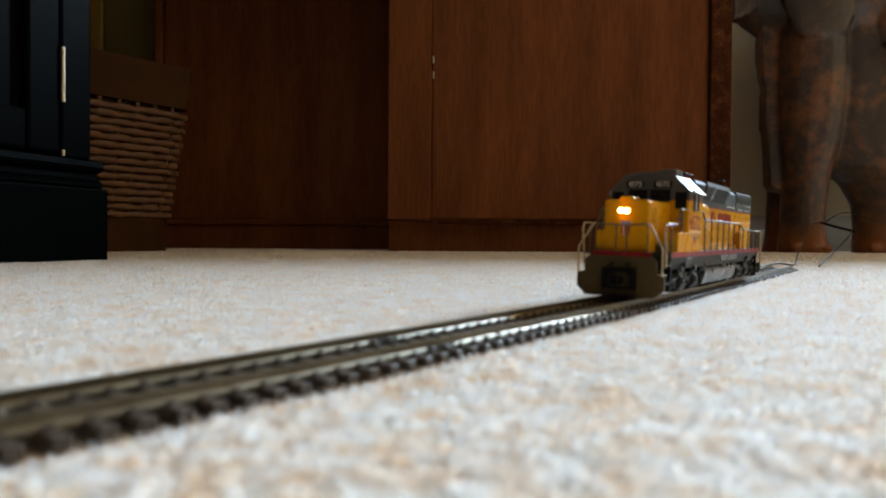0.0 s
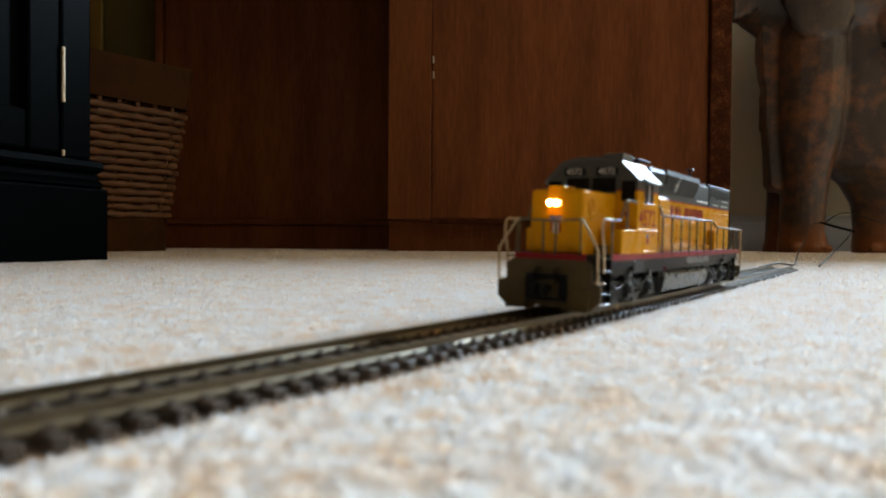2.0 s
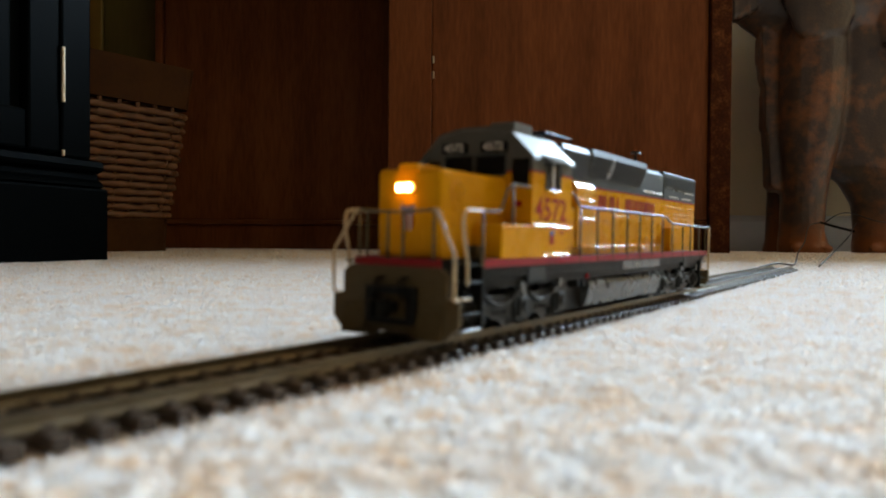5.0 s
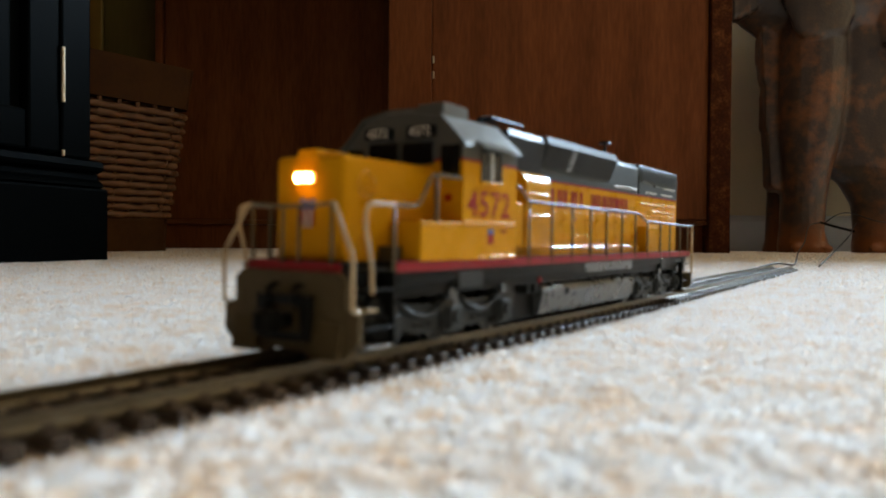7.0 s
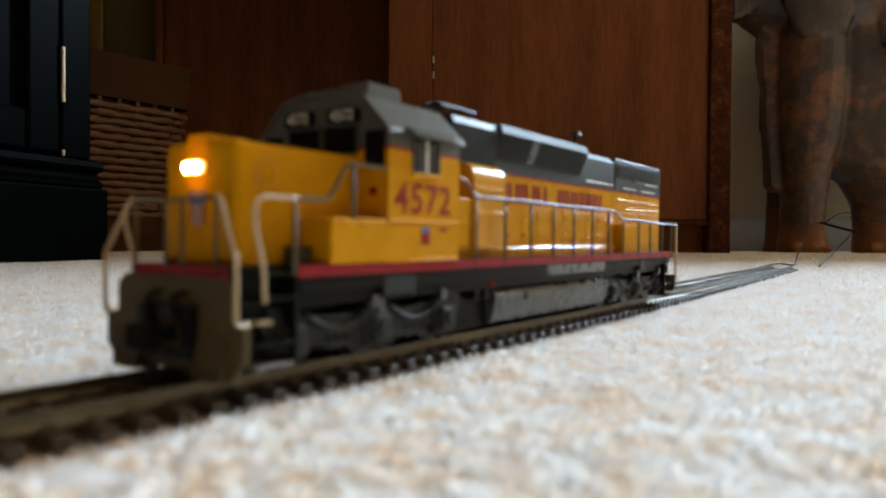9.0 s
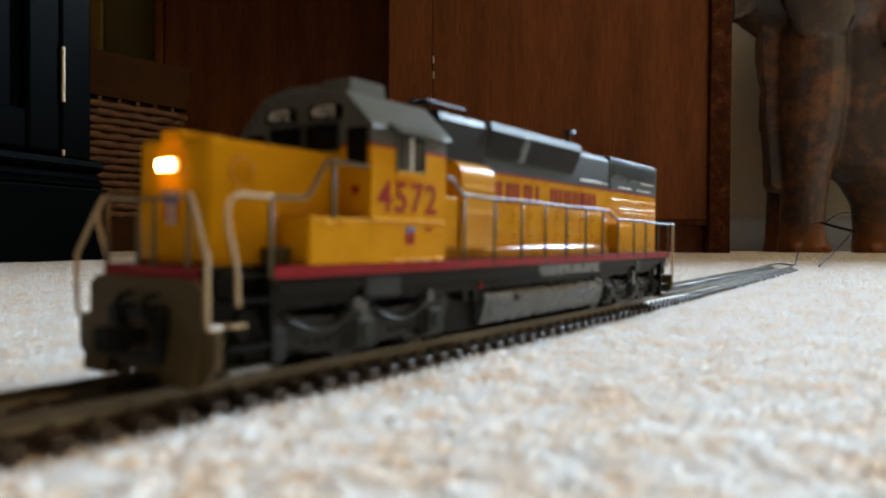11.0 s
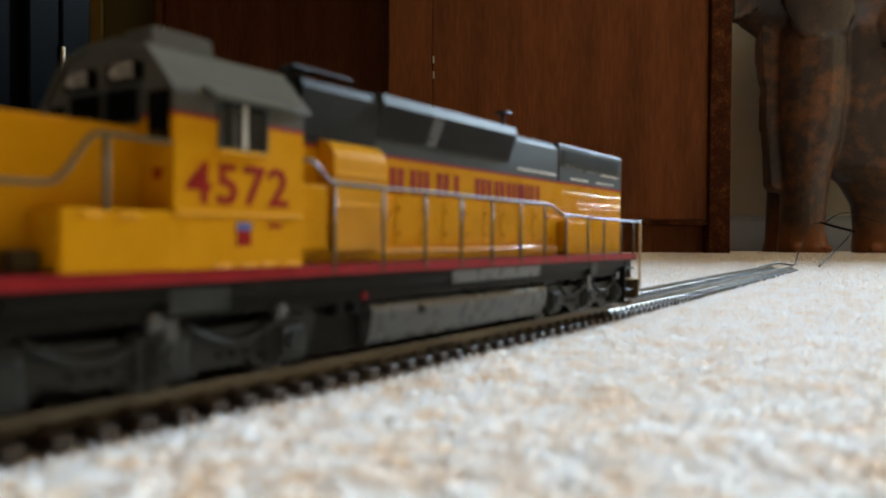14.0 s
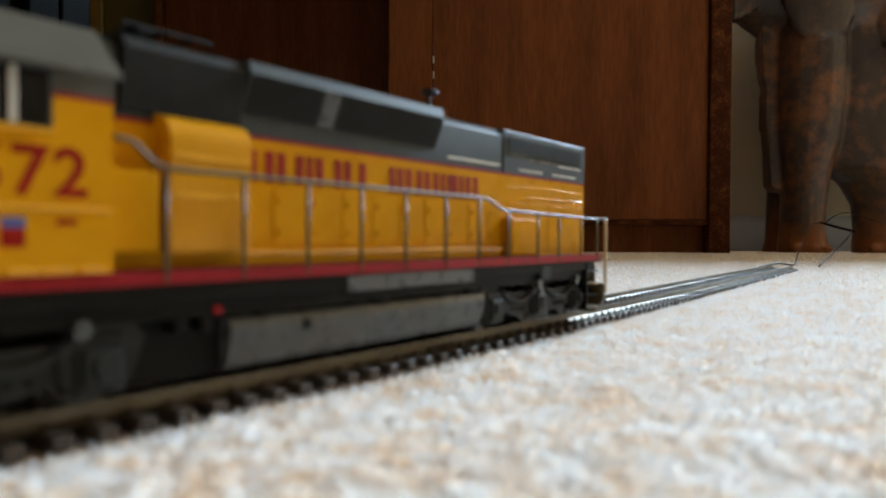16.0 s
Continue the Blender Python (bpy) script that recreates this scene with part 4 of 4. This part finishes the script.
for x in (-16, 4):
    lpart("roof_fan", disc(bmesh.new(), (x, 0, 54.2), (0, 0, 1), 6.0, 1.6, 24), DARKGREY, hood)
bm = bmesh.new()
tube(bm, [(27, 6.5, 53.0), (27.6, 6.5, 56.2), (44, 6.5, 56.2), (44.6, 6.5, 53.0)], 0.32, 6)
tube(bm, [(27, -6.5, 53.0), (27.6, -6.5, 56.2), (44, -6.5, 56.2), (44.6, -6.5, 53.0)], 0.32, 6)
for x in (31, 36, 41):
    tube(bm, [(x, -6.5, 56.2), (x, 6.5, 56.2)], 0.25, 6)
lpart("roof_rack", bm, DARKGREY, hood, "dark roof grab rack")
bm = bmesh.new()
tube(bm, [(-32.0, 8.3, 51.4), (-32.0, 8.3, 57.6)], 0.55, 8)
disc(bm, (-32.0, 8.3, 57.9), (0, 0, 1), 2.3, 0.9, 14, 1.7)
box(bm, -33.5, -30.5, 7.2, 9.4, 51.4, 53.6, 0.2)
lpart("antenna", bm, DARKGREY, hood, "dark mushroom antenna")
bm = bmesh.new()
for y in (-0.9, 0.9, 2.4):
    disc(bm, (38, y, 57.0), (1, 0, 0), 0.5, 3.2, 10, 0.9)
lpart("air_horn", bm, DARKGREY, hood)
for y in (-8, 8):
    lpart("roof_eyelet", disc(bmesh.new(), (-109, y, 53.2), (0, 0, 1), 0.5, 1.4, 8), GREY, rad)

# fuel tank and piping
bm = bmesh.new()
prism(bm, rounded([(-11.6, 12.0), (-15.8, 10.2), (-13.6, 2.0), (13.6, 2.0), (15.8, 10.2), (11.6, 12.0)], [0.4, 2.8, 1.6, 1.6, 2.8, 0.4], 10), -46.0, 30.5, "x")
tank = lpart("fuel_tank", bm, TANK, None, "dark grey fuel tank", "auto")
lpart("filler_cap", disc(bmesh.new(), (14.0, 15.1, 8.4), (0, 1, -0.2), 1.0, 0.8, 14), UNDER, tank)
lbox("tank_strap", -10.4, -9.8, -11.4, 11.4, 11.6, 12.15, UNDER, tank, 0.1, 1)
for sy in (-1, 1):
    bm = bmesh.new()
    tube(bm, [(-10.1, sy * 15.1, 9.4), (-10.1, sy * 13.75, 3.6)], 0.22, 6)
    lpart("tank_seam", bm, UNDER, tank)
for sy in (-1, 1):
    bm = bmesh.new()
    disc(bm, (-16.5, sy * 13.6, 14.4), (1, 0, 0), 1.9, 43.0, 16)
    lpart("air_reservoir", bm, TANK, tank, "grey air reservoir cylinder", True)
    for x in (34.0, 38.5):
        lpart("pipe_bracket", box(bmesh.new(), x, x + 2.2, min(sy * 12, sy * 15.4), max(sy * 12, sy * 15.4), 9.0, 12.6, 0.3), UNDER, tank)
    lpart("red_valve", disc(bmesh.new(), (33.6, sy * 15.6, 12.4), (0, 1, 0), 0.8, 0.8, 10), RED, tank, "small red valve")
    lbox("jacking_pad", 67.0, 78.0, *sorted([sy * 15.4, sy * 17.2]), 12.4, 16.4, TRUCK, None, 0.3, 1, "grey jacking bracket")
    lbox("jacking_pad", -78.0, -72.0, *sorted([sy * 15.4, sy * 17.2]), 12.4, 16.4, TRUCK, None, 0.3, 1)

    lbox("equipment_cover", -38.0, 5.0, *sorted([sy * 16.85, sy * 17.15]), 13.6, 16.7, TANK, None, 0.12, 1, "grey equipment cover under the sill")
# added dark blocks standing for the shade between tank and trucks
lbox("tank_gap_block", 28.0, 46.0, -12.0, 12.0, 1.6, 11.6, UNDER, None, 0.5, 2)
lbox("tank_gap_block", -47.0, -42.0, -12.0, 12.0, 1.6, 11.6, UNDER, None, 0.5, 2)

# trucks: side frames in cast relief, journals, springs and turning wheelsets
WHEELSETS = []


def truck(xc, name="truck"):
    tr = new(name)
    tr.empty_display_size = 0.005
    tr.parent = loco
    tr.matrix_basis = pose(xc * K, 0, 0)
    lbox("bolster", -20, 20, -8.6, 8.6, 6.0, 12.4, UNDER, tr, 0.4, 1)
    # dark block added for the shade between the wheels
    lbox("truck_gap_block", -31, 31, -6.8, 6.8, 1.3, 7.0, UNDER, tr, 0.6, 2)
    for sy in (-1, 1):
        o = [(-31, 9.4), (-29, 11.6), (-22, 11.8), (-18, 9.6), (-7, 9.2), (-3, 11.2), (3, 11.2), (7, 9.2), (18, 9.6), (22, 11.8), (29, 11.6), (31, 9.4), (30, 6.6), (28, 2.2), (20.5, 2.2), (18.5, 4.6), (13, 3.0), (6, 3.2), (3.8, 2.0), (-3.8, 2.0), (-6, 3.2), (-13, 3.0), (-18.5, 4.6), (-20.5, 2.2), (-28, 2.2), (-30, 6.6)]
        bm = bmesh.new()
        prism(bm, o, *sorted([sy * 12.4, sy * 14.0]), "y")
        sf = lpart("side_frame", bm, TRUCK, tr, "dark cast truck side frame")
        for dx in (-24, 0, 24):
            bm = bmesh.new()
            a, b = sorted([sy * 13.8, sy * 15.6])
            box(bm, dx - 2.8, dx + 2.8, a, b, 3.0, 8.4, 0.6, 2)
            box(bm, dx - 3.6, dx + 3.6, min(sy * 13.9, sy * 14.6), max(sy * 13.9, sy * 14.6), 2.0, 10.4, 0.4, 1)
            disc(bm, (dx, sy * 15.8, 6.0), (0, 1, 0), 1.6, 0.8, 14)
            lpart("journal_box", bm, TRUCK, sf)
        for dx in (-12, 12):
            sag = [(dx + 9.6 * t, sy * 14.5, 6.8 + 3.8 * t * t) for t in (-1, -0.75, -0.5, -0.25, 0, 0.25, 0.5, 0.75, 1)]
            lpart("equaliser_bar", tube(bmesh.new(), sag, 0.75, 8), TRUCK, sf, "", True)
            for k in (-2.6, 0, 2.6):
                lpart("rivet", disc(bmesh.new(), (dx + k, sy * 14.2, 5.0), (0, 1, 0), 0.5, 0.5, 8), UNDER, sf)
            bm = bmesh.new()
            tube(bm, [(dx - 8.6, sy * 14.6, 11.4), (dx - 8.6, sy * 16.4, 11.4)], 1.3, 12)
            # caps take the lighter tank grey to stand for lit spots
            lpart("brake_cylinder", bm, TANK, sf, "brake cylinder cap, paler grey for its gleam", "auto")
            bm = bmesh.new()
            tube(bm, [(dx - 5.5, sy * 15.0, 9.6), (dx - 6.4, sy * 14.8, 3.0), (dx - 3, sy * 14.6, 2.2)], 0.35, 6)
            lpart("brake_rod", bm, UNDER, sf)
        a, b = sorted([sy * 14.0, sy * 15.2])
        lbox("damper", -1.2, 1.2, a, b, 8.0, 14.0, TANK, sf, 0.3, 1, "grey vertical damper")
        bm = bmesh.new()
        tube(bm, [(29.5, sy * 13.4, 9.0), (31.0, sy * 11.0, 4.5), (31.5, sy * 9.0, 1.0)], 0.4, 6)
        lpart("sander_pipe", bm, UNDER, sf)
    for dx in (-24, 0, 24):
        bm = bmesh.new()
        for sy in (-1, 1):
            disc(bm, (0, sy * 8.6, 0), (0, 1, 0), 5.85, 2.2, 32)
            disc(bm, (0, sy * 7.35, 0), (0, 1, 0), 6.6, 0.6, 32)
            for k in range(5):
                a = 2 * math.pi * k / 5
                disc(bm, (3.4 * math.cos(a), sy * 9.8, 3.4 * math.sin(a)), (0, 1, 0), 0.7, 0.4, 8)
        disc(bm, (0, 0, 0), (0, 1, 0), 1.3, 27.0, 12)
        w = lpart("wheelset", bm, STEEL, tr, "steel wheels on their axle")
        WHEELSETS.append((w, dx))
    return tr


truck(76.0)
truck(-76.0)

# handrails
R1 = 0.42


def rod(name, pts, mat, r=R1, soft=True, label=""):
    bm = bmesh.new()
    tube(bm, soft_line(pts, 4) if soft else pts, r, 8)
    return lpart(name, bm, mat, None, label, True)


for sy in (-1, 1):
    Y = sy * 17.3
    for x in (43.8, 29.8, 15.8, 1.8, -11.9, -26.2, -40.0):
        rod("stanchion", [(x, Y, 17.2), (x, Y, 33.4)], RAILING, 0.36, False)
    for x, z in ((-53.6, 30.6), (-69.4, 30.3), (-82.0, 30.0), (-96.6, 29.9)):
        rod("stanchion", [(x, Y, 17.2), (x, Y, z)], RAILING, 0.36, False)
    rod("side_handrail", [(51.8, Y, 37.2), (49.0, Y, 36.8), (45.5, Y, 34.2), (42.0, Y, 33.6), (30, Y, 33.5), (15, Y, 33.5), (0, Y, 33.4), (-26, Y, 33.3), (-42, Y, 33.2), (-46, Y, 32.4), (-51, Y, 30.8), (-56, Y, 30.6), (-80, Y, 30.2), (-104, Y, 29.9), (-110, Y, 29.8)], RAILING, 0.4, label="thin tan side handrail")
    # cream end rails beside the steps
    rod("end_handrail", [(113.4, sy * 10.8, 30.2), (113.5, sy * 11.5, 30.2), (113.7, sy * 12.1, 29.5), (114.4, sy * 14.6, 25.2), (114.9, sy * 17.0, 21.1), (115.0, sy * 17.45, 19.8), (115.0, sy * 17.5, 15.0), (114.9, sy * 17.5, 10.8), (114.5, sy * 17.4, 10.0), (113.0, sy * 17.0, 9.8), (111.4, sy * 16.4, 9.7)], CREAM, 0.42, label="cream curved end handrail")
    rod("end_handrail", [(102.2, Y, 30.3), (106.5, Y, 30.3), (109.6, Y, 30.2), (111.0, Y, 29.0), (111.2, Y, 26.0), (110.2, Y, 22.0), (109.4, Y, 19.0), (109.0, Y, 13.0)], CREAM, 0.42, label="cream curved step handrail")
    rod("stanchion", [(102.4, Y, 17.2), (102.4, Y, 30.3)], RAILING, 0.42, False)
    rod("stanchion", [(87.6, Y, 26.8), (87.6, Y, 37.3)], RAILING, 0.48, False)
    rod("nose_handrail", [(102.4, Y, 30.3), (96.0, Y, 30.4), (93.6, Y, 31.4), (90.0, Y, 36.4), (87.8, Y, 37.3), (82.0, Y, 37.3), (78.0, Y, 37.3)], RAILING, 0.4)
    rod("rear_handrail", [(-114.9, sy * 17.4, 6.4), (-114.9, sy * 17.5, 15.0), (-115.0, sy * 17.4, 22.0), (-114.9, sy * 17.4, 30.0)], CREAM, 0.5, label="cream rear handrail post")
    rod("rear_handrail", [(-110, Y, 29.8), (-114.9, sy * 17.4, 30.0)], RAILING, 0.42, False)
    rod("stanchion", [(-108.5, Y, 17.2), (-108.5, Y, 29.8)], RAILING, 0.36, False)
    rod("stanchion", [(113.4, sy * 10.8, 18.5), (113.4, sy * 10.8, 30.2)], RAILING, 0.36, False)
    rod("stanchion", [(-114.6, sy * 9.5, 18.5), (-114.6, sy * 9.5, 30.0)], RAILING, 0.36, False)
rod("front_chain_rail", [(113.4, -10.8, 30.2), (113.4, 0, 29.7), (113.4, 10.8, 30.2)], RAILING, 0.4)
rod("stanchion", [(113.4, 2.2, 18.5), (113.4, 2.2, 29.8)], RAILING, 0.36, False)
rod("stanchion", [(113.4, -2.2, 18.5), (113.4, -2.2, 29.8)], RAILING, 0.36, False)
rod("rear_chain_rail", [(-114.6, -9.5, 30.0), (-114.6, 9.5, 30.0)], RAILING, 0.4, False)

# ---------------------------------------------------------------- what moves
RUN = [(0.0, -201.2), (0.5, -185.4), (1.0, -167.6), (1.5, -149.4), (2.0, -131.6), (2.5, -115.8), (3.0, -100.9), (3.5, -86.2), (4.0, -71.9), (4.5, -59.6), (5.0, -49.2), (5.5, -40.6), (6.0, -32.9),
       (6.5, -25.5), (7.0, -16.1), (7.5, -7.6), (8.0, -0.2), (8.5, 5.8), (9.0, 10.1), (9.5, 12.5), (10.0, 13.6), (10.5, 14.3), (11.0, 15.3), (11.5, 17.5), (12.0, 22.4), (12.5, 29.1), (13.0, 37.4),
       (13.5, 47.4), (14.0, 57.5), (14.5, 67.1), (15.0, 76.2), (15.5, 84.4), (16.0, 91.5)]


def loco_pose(s):
    a, b = s + 76, s - 76
    p = to_world(s, (line_y(a) + line_y(b)) / 2, (line_z(a) + line_z(b)) / 2)
    yaw = math.degrees((line_y(a) - line_y(b)) / 152)
    pitch = -math.degrees((line_z(a) - line_z(b)) / 152)
    return pose(p.x, p.y, p.z, math.degrees(line_tilt(s)), pitch, math.degrees(TURN) + yaw)


def motions():
    walk(loco, [(t, loco_pose(s)) for t, s in RUN])
    fine = []
    for (t0, s0), (t1, s1) in zip(RUN, RUN[1:]):
        fine += [(t0 + (t1 - t0) * k / 2, s0 + (s1 - s0) * k / 2) for k in range(2)]
    fine.append(RUN[-1])
    for w, dx in WHEELSETS:
        walk(w, [(t, pose(dx * K, 0, 5.85 * K, 0, math.degrees((s - RUN[0][1]) / 5.85), 0)) for t, s in fine])


motions()
